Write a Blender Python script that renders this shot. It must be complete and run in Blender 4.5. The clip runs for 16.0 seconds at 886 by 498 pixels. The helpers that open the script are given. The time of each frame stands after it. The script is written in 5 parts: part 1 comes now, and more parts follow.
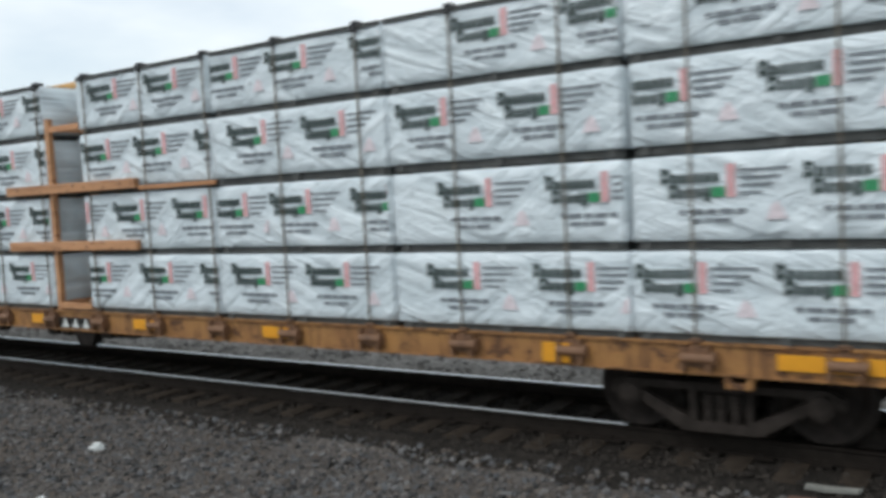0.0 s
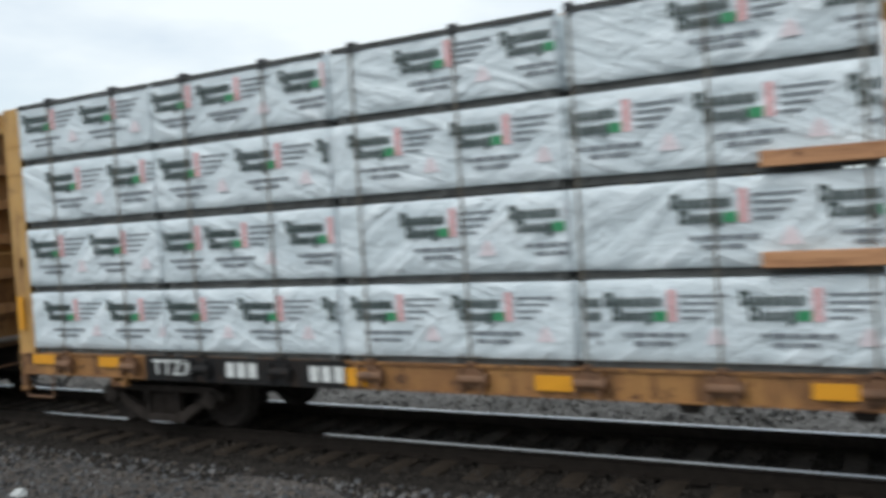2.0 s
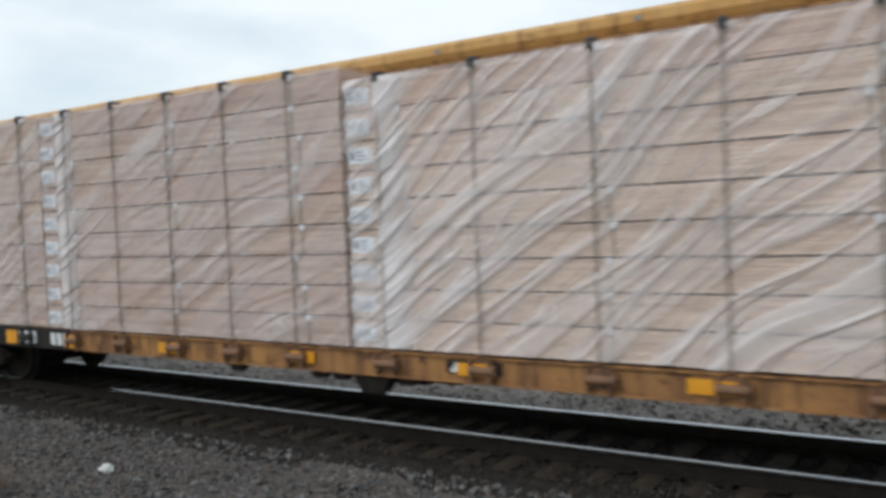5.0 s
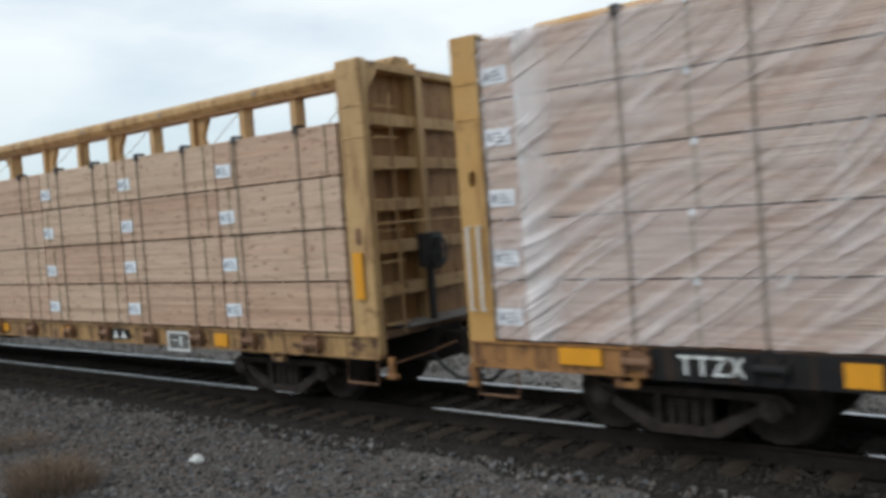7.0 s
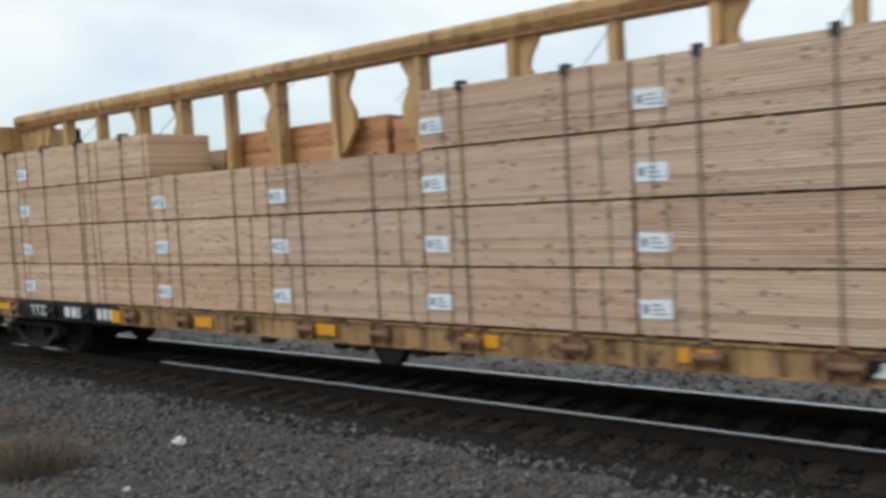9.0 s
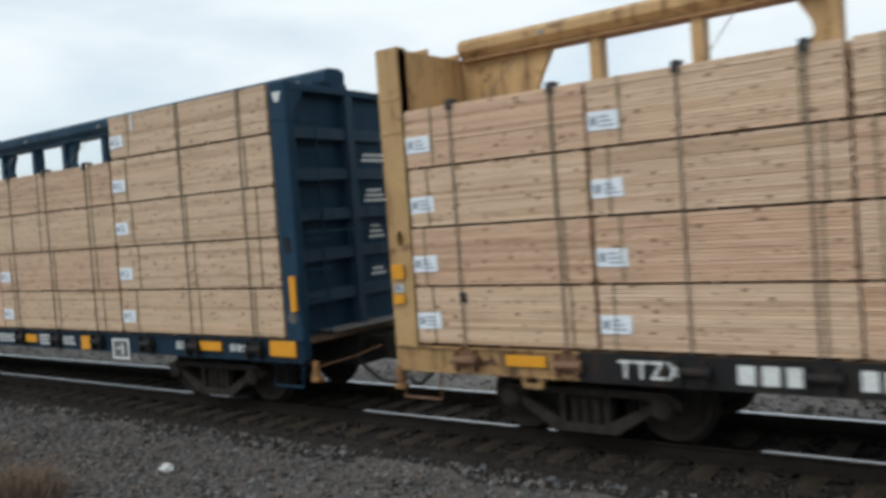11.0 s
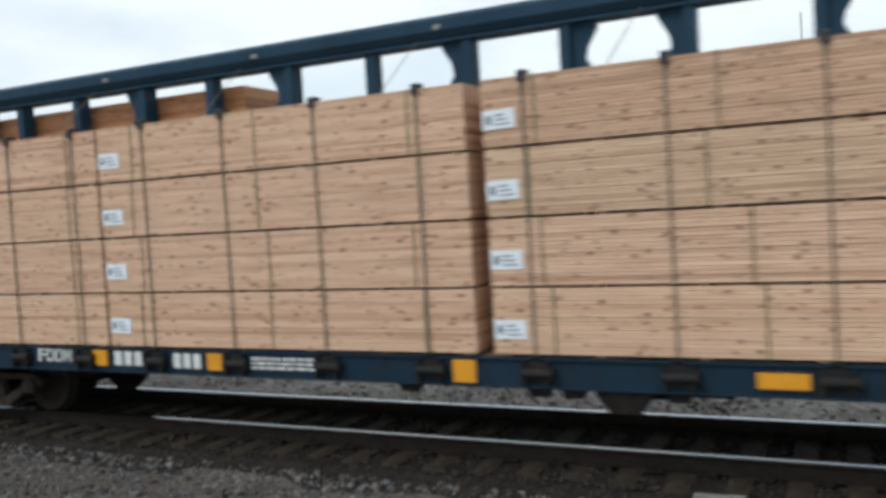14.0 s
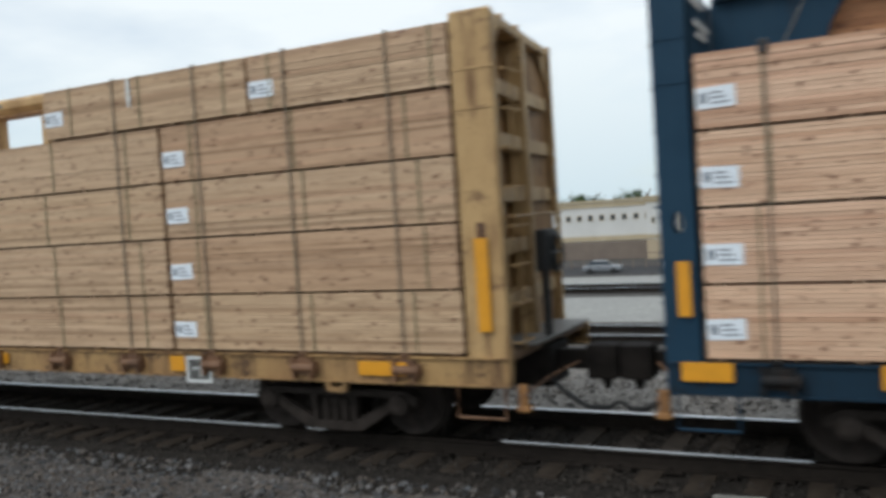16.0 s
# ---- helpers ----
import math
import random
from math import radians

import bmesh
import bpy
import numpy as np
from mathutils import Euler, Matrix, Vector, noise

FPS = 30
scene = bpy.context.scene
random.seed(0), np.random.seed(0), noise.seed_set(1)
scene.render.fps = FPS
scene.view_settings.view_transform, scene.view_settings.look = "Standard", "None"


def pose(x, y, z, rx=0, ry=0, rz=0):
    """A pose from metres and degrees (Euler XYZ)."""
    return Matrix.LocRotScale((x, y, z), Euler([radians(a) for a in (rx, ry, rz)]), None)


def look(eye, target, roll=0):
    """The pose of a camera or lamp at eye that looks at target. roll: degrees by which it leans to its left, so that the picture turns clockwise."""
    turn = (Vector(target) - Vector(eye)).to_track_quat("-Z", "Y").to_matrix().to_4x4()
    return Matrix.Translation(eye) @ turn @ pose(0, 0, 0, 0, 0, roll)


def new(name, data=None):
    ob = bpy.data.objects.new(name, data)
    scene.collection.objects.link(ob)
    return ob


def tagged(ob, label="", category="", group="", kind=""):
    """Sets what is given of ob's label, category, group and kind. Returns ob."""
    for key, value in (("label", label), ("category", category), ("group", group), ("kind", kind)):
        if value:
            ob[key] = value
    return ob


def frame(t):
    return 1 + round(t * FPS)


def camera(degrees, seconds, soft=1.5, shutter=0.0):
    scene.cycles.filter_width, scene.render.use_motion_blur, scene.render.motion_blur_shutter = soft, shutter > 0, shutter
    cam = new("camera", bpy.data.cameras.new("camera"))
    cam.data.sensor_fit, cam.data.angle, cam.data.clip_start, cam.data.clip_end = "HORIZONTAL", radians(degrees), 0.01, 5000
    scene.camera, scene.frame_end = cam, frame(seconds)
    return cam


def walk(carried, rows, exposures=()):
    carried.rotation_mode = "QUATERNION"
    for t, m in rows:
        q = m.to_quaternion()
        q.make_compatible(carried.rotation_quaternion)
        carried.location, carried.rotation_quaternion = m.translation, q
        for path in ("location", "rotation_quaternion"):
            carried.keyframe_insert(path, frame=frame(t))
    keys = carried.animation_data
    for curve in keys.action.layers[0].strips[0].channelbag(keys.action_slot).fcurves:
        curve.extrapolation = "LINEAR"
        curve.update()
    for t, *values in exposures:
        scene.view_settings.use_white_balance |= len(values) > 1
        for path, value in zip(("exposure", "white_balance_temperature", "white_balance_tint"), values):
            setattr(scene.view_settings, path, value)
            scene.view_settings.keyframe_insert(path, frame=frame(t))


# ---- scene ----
cam = camera(54.6, 16.0, soft=3.75, shutter=0.35)
EYE = 2.525
TURNS = [
    (0.0, 32.6, -3.67, 2.93), (0.5, 28.78, -3.51, 2.93), (1.0, 22.39, -2.2, 4.29), (1.5, 24.91, -2.06, 3.6),
    (2.0, 28.27, -1.79, 3.49), (2.5, 33.86, -0.76, 3.68), (3.0, 36.84, -1.07, 3.42), (3.5, 34.53, -1.46, 2.14),
    (4.0, 33.74, -1.83, 2.17), (4.2, 33.38, -1.87, 2.13), (6.3, 35.43, -2.19, 3.5), (6.5, 37.57, -1.97, 3.7),
    (7.0, 38.38, -2.4, 4.18), (7.5, 37.64, -2.59, 3.8), (8.0, 38.24, -2.82, 3.52), (8.5, 37.86, -2.49, 3.1),
    (8.7, 37.51, -3.41, 3.03), (10.8, 37.09, -2.05, 4.28), (11.0, 36.54, -2.12, 4.12), (11.5, 32.24, -4.48, 3.61),
    (12.0, 23.47, -7.67, 3.06), (12.2, 21.26, -7.5, 3.27), (12.5, 19.88, -6.73, 3.6), (13.0, 22.9, -3.59, 3.63),
    (13.5, 22.72, -3.22, 3.22), (13.8, 24.86, -2.46, 3.39), (14.0, 25.6, -2.55, 3.33), (14.5, 25.51, -2.41, 3.54),
    (15.0, 26.23, -2.42, 4.28), (15.5, 26.38, -2.27, 3.97), (16.0, 26.71, -2.39, 3.69)]
walk(cam, [(t, pose(0, 0, EYE, 90 + p, r, y)) for t, y, p, r in TURNS],
     ((0.0, 0.03), (4.0, -0.02), (7.0, -0.03), (8.5, -0.03), (11.5, -0.05), (12.4, -0.17), (12.9, 0.0), (13.5, 0.05), (15.0, 0.03), (16.0, -0.04)))

# ---- world and light: bright overcast ----
world = bpy.data.worlds.new("sky")
scene.world = world
world.use_nodes = True
wn, wl = world.node_tree.nodes, world.node_tree.links
wn.clear()
SUN_UP, SUN_TURN = radians(48), radians(205)
sky = wn.new("ShaderNodeTexSky")
sky.sky_type = "NISHITA"
sky.sun_disc = False
sky.sun_elevation, sky.sun_rotation = SUN_UP, SUN_TURN
skygain = wn.new("ShaderNodeVectorMath")
skygain.operation = "SCALE"
skygain.inputs["Scale"].default_value = 0.15
wl.new(sky.outputs[0], skygain.inputs[0])
wco = wn.new("ShaderNodeTexCoord")
wmap = wn.new("ShaderNodeMapping")
wmap.inputs["Scale"].default_value = (1.6, 1.6, 5.0)
wl.new(wco.outputs["Generated"], wmap.inputs[0])
wno = wn.new("ShaderNodeTexNoise")
wno.inputs["Scale"].default_value = 1.7
wno.inputs["Detail"].default_value = 5
wl.new(wmap.outputs[0], wno.inputs["Vector"])
wra = wn.new("ShaderNodeValToRGB")
wra.color_ramp.elements[0].position, wra.color_ramp.elements[0].color = 0.36, (0.62, 0.62, 0.62, 1)
wra.color_ramp.elements[1].position, wra.color_ramp.elements[1].color = 0.56, (1, 1, 1, 1)
wl.new(wno.outputs[0], wra.inputs[0])
wmix = wn.new("ShaderNodeMix")
wmix.data_type = "RGBA"
wsep = wn.new("ShaderNodeSeparateXYZ")
wl.new(wco.outputs["Generated"], wsep.inputs[0])
wlow = wn.new("ShaderNodeValToRGB")
wlow.color_ramp.elements[0].position, wlow.color_ramp.elements[0].color = 0.0, (0.66, 0.80, 0.87, 1)
wlow.color_ramp.elements[1].position, wlow.color_ramp.elements[1].color = 0.20, (0.92, 1.0, 1.04, 1)
wl.new(wsep.outputs[2], wlow.inputs[0])
wl.new(wlow.outputs[0], wmix.inputs["B"])
wl.new(wra.outputs[0], wmix.inputs["Factor"])
wl.new(skygain.outputs[0], wmix.inputs["A"])
wbg = wn.new("ShaderNodeBackground")
wbg.inputs["Strength"].default_value = 1.0
wl.new(wmix.outputs["Result"], wbg.inputs[0])
wout = wn.new("ShaderNodeOutputWorld")
wl.new(wbg.outputs[0], wout.inputs[0])
sun = new("sun", bpy.data.lights.new("sun", "SUN"))
sun.data.energy, sun.data.angle, sun.data.color = 1.35, radians(30), (1.0, 0.99, 0.97)
sun.matrix_world = look((0, 0, 0), (-math.sin(SUN_TURN) * math.cos(SUN_UP), -math.cos(SUN_TURN) * math.cos(SUN_UP), -math.sin(SUN_UP)))


# ---- materials ----
class Nodes:
    def __init__(self, name):
        self.m = bpy.data.materials.new(name)
        self.m.use_nodes = True
        self.n, self.l = self.m.node_tree.nodes, self.m.node_tree.links
        self.b = self.n["Principled BSDF"]
        self.co = self.n.new("ShaderNodeTexCoord").outputs["Object"]
        self.random = self.n.new("ShaderNodeObjectInfo").outputs["Random"]

    def mapped(self, scale, rot=(0, 0, 0), shift=True):
        turned = self.n.new("ShaderNodeMapping")
        turned.inputs["Rotation"].default_value = rot
        self.l.new(self.co, turned.inputs[0])
        m = self.n.new("ShaderNodeMapping")
        m.inputs["Scale"].default_value = scale
        self.l.new(turned.outputs[0], m.inputs[0])
        if shift:
            s = self.n.new("ShaderNodeMath")
            s.operation = "MULTIPLY"
            s.inputs[1].default_value = 37.0
            self.l.new(self.random, s.inputs[0])
            c = self.n.new("ShaderNodeCombineXYZ")
            self.l.new(s.outputs[0], c.inputs[0])
            self.l.new(s.outputs[0], c.inputs[2])
            self.l.new(c.outputs[0], m.inputs["Location"])
        return m.outputs[0]

    def noise(self, scale, detail=4, vec=None, rough=0.6, distort=0.0):
        t = self.n.new("ShaderNodeTexNoise")
        t.inputs["Scale"].default_value, t.inputs["Detail"].default_value = scale, detail
        t.inputs["Roughness"].default_value, t.inputs["Distortion"].default_value = rough, distort
        self.l.new(vec or self.co, t.inputs["Vector"])
        return t.outputs[0]

    def voronoi(self, scale, vec=None, out="Distance", flat=False):
        t = self.n.new("ShaderNodeTexVoronoi")
        t.voronoi_dimensions = "2D" if flat else "3D"
        t.inputs["Scale"].default_value = scale
        self.l.new(vec or self.co, t.inputs["Vector"])
        return t.outputs[out]

    def ramp(self, src, *stops):
        r = self.n.new("ShaderNodeValToRGB")
        e = r.color_ramp.elements
        while len(e) < len(stops):
            e.new(0.5)
        for k, (p, c) in zip(e, stops):
            k.position = p
            k.color = (*c, 1) if isinstance(c, tuple) else (c, c, c, 1)
        self.l.new(src, r.inputs[0])
        return r.outputs[0]

    def mix(self, f, a, b, mode="MIX"):
        x = self.n.new("ShaderNodeMix")
        x.data_type, x.blend_type = "RGBA", mode
        for v, s in ((f, "Factor"), (a, "A"), (b, "B")):
            if isinstance(v, (int, float)):
                x.inputs[s].default_value = v if s == "Factor" else (v, v, v, 1)
            elif isinstance(v, tuple):
                x.inputs[s].default_value = (*v, 1)
            else:
                self.l.new(v, x.inputs[s])
        return x.outputs["Result"]

    def island(self):
        return self.n.new("ShaderNodeNewGeometry").outputs["Random Per Island"]

    def done(self, colour, rough=0.6, metal=0.0, bump=None, strength=0.3, distance=0.01, gloss=0.5):
        self.b.inputs["Specular IOR Level"].default_value = gloss
        for v, s in ((colour, "Base Color"), (rough, "Roughness"), (metal, "Metallic")):
            if isinstance(v, tuple):
                self.b.inputs[s].default_value = (*v, 1)
            elif isinstance(v, (int, float)):
                self.b.inputs[s].default_value = v
            else:
                self.l.new(v, self.b.inputs[s])
        if bump is not None:
            k = self.n.new("ShaderNodeBump")
            k.inputs["Strength"].default_value, k.inputs["Distance"].default_value = strength, distance
            self.l.new(bump, k.inputs["Height"])
            self.l.new(k.outputs[0], self.b.inputs["Normal"])
        return self.m


def painted(name, paint, faded, rust, amount=0.5, gloss=0.4):
    k = Nodes(name)
    big = k.noise(1.3, 5)
    streak = k.noise(2.0, 6, k.mapped((3.5, 3.5, 0.5)))
    fine = k.noise(38, 4)
    c = k.mix(k.ramp(big, (0.35, 0.0), (0.7, 1.0)), paint, faded)
    c = k.mix(k.ramp(streak, (0.62 - 0.12 * amount, 0.0), (0.80 - 0.1 * amount, 0.85)), c, rust)
    blotch = k.noise(3.2, 6, k.mapped((1.0, 1.0, 1.3)), 0.7)
    c = k.mix(k.ramp(blotch, (0.68 - 0.1 * amount, 0.0), (0.76 - 0.1 * amount, min(1.0, 0.75 * amount))), c, rust)
    c = k.mix(k.ramp(fine, (0.60, 0.0), (0.74, min(1.0, 0.7 * amount))), c, rust)
    return k.done(c, k.ramp(streak, (0.3, 0.45), (0.8, 0.85)), 0.0, fine, 0.15, 0.004, gloss)


def plain(name, colour, rough=0.6, metal=0.0, vary=0.18, scale=9.0, gloss=0.5):
    k = Nodes(name)
    n = k.noise(scale, 5)
    low = tuple(v * (1 - vary) for v in colour)
    high = tuple(min(1, v * (1 + vary)) for v in colour)
    return k.done(k.ramp(n, (0.3, low), (0.7, high)), rough, metal, k.noise(scale * 8, 3), 0.12, 0.004, gloss)


cuts = {}


def lumber_paint(name, pale, warm, dark, knots=0.9):
    """Three cuts of one timber: as it is, yellower, and darker and redder; bundles take one of them."""
    first = lumber_cut(name, pale, warm, dark, knots)
    cuts[first.name] = [first]
    for tail, f in (("yellow_cut", (1.0, 1.0, 0.98)), ("red_cut", (0.94, 0.885, 0.86))):
        cuts[first.name].append(lumber_cut(name + "_" + tail, *[tuple(a * b for a, b in zip(c, f)) for c in (pale, warm, dark)], knots))
    return first


def lumber_cut(name, pale, warm, dark, knots):
    k = Nodes(name)
    half = tuple(0.35 * a + 0.65 * b for a, b in zip(warm, dark))
    clear = tuple(min(1, v * 1.1) for v in pale)
    base = k.ramp(k.random, (0.0, warm), (0.2, clear), (0.45, tuple(0.4 * a + 0.6 * b for a, b in zip(pale, warm))), (0.65, clear), (0.82, half), (0.92, (pale[0] * 1.02, pale[1] * 0.93, pale[2] * 0.90)), (1.0, pale))
    grain = k.noise(2.0, 6, k.mapped((0.8, 12, 30)))
    c = k.mix(k.ramp(grain, (0.46, 0.0), (0.78, 0.55)), base, tuple(v * 0.6 for v in warm))
    stain = k.noise(1.2, 5, k.mapped((0.9, 0, 7.0)))
    c = k.mix(k.ramp(stain, (0.50, 0.0), (0.68, 0.75)), c, dark)
    light = k.noise(1.1, 4, k.mapped((0.7, 0, 9.0), (0, 0.02, 0)))
    c = k.mix(k.ramp(light, (0.54, 0.0), (0.70, 0.5)), c, tuple(min(1, v * 1.22) for v in pale))
    streak = k.noise(1.6, 4, k.mapped((0.7, 0, 20)), 0.6, 0.5)
    c = k.mix(k.ramp(streak, (0.60, 0.0), (0.70, 0.55)), c, tuple(v * 0.55 for v in dark))
    patch = k.noise(0.7, 3, k.mapped((0.5, 0, 2.2)))
    c = k.mix(k.ramp(patch, (0.52, 0.0), (0.72, 0.45)), c, tuple(v * 0.8 for v in dark))
    knot = k.voronoi(2.7, k.mapped((1.9, 2.9, 0), (radians(90), 0, 0)), "Distance", True)
    some = k.ramp(k.noise(2.6, 2, k.mapped((1, 0, 5.0))), (0.48, 0.0), (0.56, 1.0))
    halo = k.mix(1.0, k.ramp(knot, (0.12, 0.5 * knots), (0.30, 0.0)), some, "MULTIPLY")
    c = k.mix(halo, c, tuple(v * 0.75 for v in dark))
    c = k.mix(k.mix(1.0, k.ramp(knot, (0.07, knots), (0.20, 0.0)), some, "MULTIPLY"), c, (0.15, 0.062, 0.03))
    return k.done(c, 0.6, 0.0, grain, 0.25, 0.004)


OCHRE = painted("rust_brown_ochre_paint", (0.34, 0.175, 0.06), (0.25, 0.12, 0.045), (0.10, 0.047, 0.024), 1.0)
YELLOW = painted("weathered_yellow_paint", (0.45, 0.245, 0.068), (0.49, 0.30, 0.11), (0.15, 0.07, 0.033), 0.8)
CREAM = painted("faded_cream_yellow_paint", (0.48, 0.315, 0.145), (0.38, 0.235, 0.10), (0.14, 0.07, 0.034), 1.0)
SILL_YELLOW = painted("rusty_yellow_paint", (0.37, 0.185, 0.06), (0.23, 0.108, 0.042), (0.07, 0.032, 0.018), 1.25)
SILL_CREAM = painted("rust_blotched_cream_paint", (0.40, 0.25, 0.105), (0.28, 0.155, 0.067), (0.065, 0.033, 0.019), 1.35)
RUST = painted("rusty_brown_steel", (0.20, 0.105, 0.055), (0.14, 0.07, 0.038), (0.055, 0.03, 0.019), 0.9)
# Rust, and the shade of the recesses between ribs, in one darker brown.
PANEL = painted("rusty_shaded_panel", (0.33, 0.185, 0.075), (0.23, 0.12, 0.052), (0.075, 0.036, 0.02), 1.0)
# Dusty side frames, with shade below the car put into the colour.
FRAME_STEEL = plain("dusty_shaded_steel", (0.033, 0.027, 0.0235), 0.9, 0.0, 0.4, 7, 0.15)
NAVY = painted("navy_paint", (0.0105, 0.036, 0.066), (0.016, 0.046, 0.079), (0.022, 0.026, 0.032), 0.4, 0.15)
# Grime, with shadows of winches and lip taken into a darker base.
SILL_NAVY = painted("grimy_shaded_navy", (0.0095, 0.026, 0.045), (0.013, 0.032, 0.053), (0.016, 0.016, 0.017), 0.9, 0.12)
# Lighter, greyer navy for the end walls' ribs and middle posts.
NAVY_PALE = painted("pale_navy_paint", (0.024, 0.050, 0.079), (0.034, 0.062, 0.092), (0.035, 0.034, 0.036), 0.5, 0.15)
BLACKPAINT = painted("black_patch_paint", (0.012, 0.012, 0.013), (0.02, 0.02, 0.02), (0.05, 0.032, 0.022), 0.7, 0.15)
# Grime, plus the underframe's shade as a darker base colour.
STEEL = plain("grimy_shaded_steel", (0.015, 0.0125, 0.011), 0.85, 0.0, 0.4, 6, 0.15)
WHEEL = plain("oily_wheel_steel", (0.024, 0.019, 0.0165), 0.8, 0.0, 0.4, 5, 0.2)
GRATE = plain("galvanised_grating", (0.24, 0.23, 0.22), 0.6, 0.4, 0.3, 30)
RUBBER = plain("black_rubber", (0.012, 0.012, 0.013), 0.55)
RAILTOP = plain("polished_rail_steel", (0.66, 0.68, 0.72), 0.13, 1.0, 0.08, 4)
# Near rail head: colour dimmed for the dark car underside it reflects.
DULLTOP = plain("dimmed_rail_steel", (0.235, 0.24, 0.25), 0.15, 1.0, 0.15, 4)
RAILSIDE = plain("rusty_rail_web", (0.017, 0.0135, 0.011), 0.9, 0.0, 0.3, 8, 0.15)
REFLECT = plain("yellow_reflective_sheet", (0.66, 0.29, 0.012), 0.5, 0.0, 0.08, 5)
PAINTWHITE = plain("white_stencil_paint", (0.62, 0.64, 0.63), 0.6, 0.0, 0.22, 25)
DATAGREY = plain("dull_grey_panel_paint", (0.10, 0.10, 0.095), 0.7, 0.0, 0.5, 9)
TAG = plain("white_lumber_tag", (0.72, 0.77, 0.82), 0.55, 0.0, 0.06, 12)
TAGINK = plain("tag_ink", (0.24, 0.27, 0.31), 0.6)
STRAP = plain("green_steel_strap", (0.17, 0.155, 0.085), 0.5, 0.3, 0.3, 10)
DARKSTRAP = plain("dark_tie_down_cable", (0.14, 0.115, 0.082), 0.6, 0.1, 0.3, 10)
CAP = plain("black_corner_protector", (0.012, 0.013, 0.016), 0.5)
LUMBER_FIR = lumber_paint("fresh_fir_lumber", (0.615, 0.43, 0.30), (0.555, 0.365, 0.24), (0.40, 0.25, 0.155))
LUMBER_TAN = lumber_paint("weathered_tan_fir_lumber", (0.575, 0.425, 0.32), (0.515, 0.362, 0.262), (0.375, 0.255, 0.175))
LUMBER_STRAW = lumber_paint("straw_fir_lumber", (0.59, 0.437, 0.305), (0.527, 0.373, 0.248), (0.385, 0.258, 0.16))
LUMBER_CREAM = lumber_paint("creamy_fir_lumber", (0.635, 0.46, 0.325), (0.565, 0.39, 0.265), (0.415, 0.27, 0.165))
LUMBER_PINK = lumber_paint("pinkish_fir_lumber", (0.67, 0.455, 0.32), (0.59, 0.375, 0.25), (0.44, 0.245, 0.15))
LUMBER_OLD = lumber_paint("sunned_tan_lumber", (0.545, 0.385, 0.25), (0.475, 0.315, 0.19), (0.30, 0.187, 0.107))
LUMBER_ROSE = lumber_paint("rosy_lumber_under_film", (0.66, 0.52, 0.43), (0.585, 0.445, 0.355), (0.465, 0.335, 0.258), 0.2)
LUMBER_PALE = lumber_paint("pale_lumber_under_film", (0.555, 0.44, 0.378), (0.49, 0.372, 0.312), (0.38, 0.268, 0.215), 0.2)
BEAM = lumber_paint("orange_dunnage_beam", (0.50, 0.265, 0.13), (0.42, 0.195, 0.085), (0.24, 0.10, 0.042))
# Fir of the far stacks, shade put into its slightly darker colour.
FAR_LUMBER = lumber_paint("shaded_fir_lumber", (0.58, 0.42, 0.28), (0.52, 0.35, 0.22), (0.40, 0.25, 0.15))
STICK = plain("dark_dunnage_wood", (0.15, 0.092, 0.055), 0.85, 0.0, 0.4, 6)
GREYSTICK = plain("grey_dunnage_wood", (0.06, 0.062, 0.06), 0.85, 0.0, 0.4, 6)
INK = plain("dark_print_ink", (0.035, 0.055, 0.052), 0.5, 0.0, 0.3, 14)
GREYINK = plain("grey_print_ink", (0.17, 0.19, 0.21), 0.5, 0.0, 0.3, 14)
GREENINK = plain("green_print_ink", (0.03, 0.24, 0.10), 0.5, 0.0, 0.2, 14)
REDINK = plain("faded_red_print_ink", (0.66, 0.36, 0.37), 0.5, 0.0, 0.2, 14)
PINKINK = plain("pale_pink_print_ink", (0.66, 0.585, 0.615), 0.5, 0.0, 0.2, 14)


def wrap_material():
    k = Nodes("white_lumber_wrap")
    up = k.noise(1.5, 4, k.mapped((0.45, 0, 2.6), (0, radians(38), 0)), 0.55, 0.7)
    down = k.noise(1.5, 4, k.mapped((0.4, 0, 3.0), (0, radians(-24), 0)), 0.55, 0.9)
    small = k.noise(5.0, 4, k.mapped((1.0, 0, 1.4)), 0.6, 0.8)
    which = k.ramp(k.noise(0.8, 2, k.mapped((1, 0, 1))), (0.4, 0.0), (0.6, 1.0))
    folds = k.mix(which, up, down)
    # Shading of the folds and their bright crests, put into the colour as well as the bump.
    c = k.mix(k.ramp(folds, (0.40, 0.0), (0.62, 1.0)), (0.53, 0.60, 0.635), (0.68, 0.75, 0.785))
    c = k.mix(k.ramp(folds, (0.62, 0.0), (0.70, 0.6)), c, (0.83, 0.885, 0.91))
    return k.done(c, 0.32, 0.0, k.mix(0.25, folds, small), 0.9, 0.15)


WRAP = wrap_material()


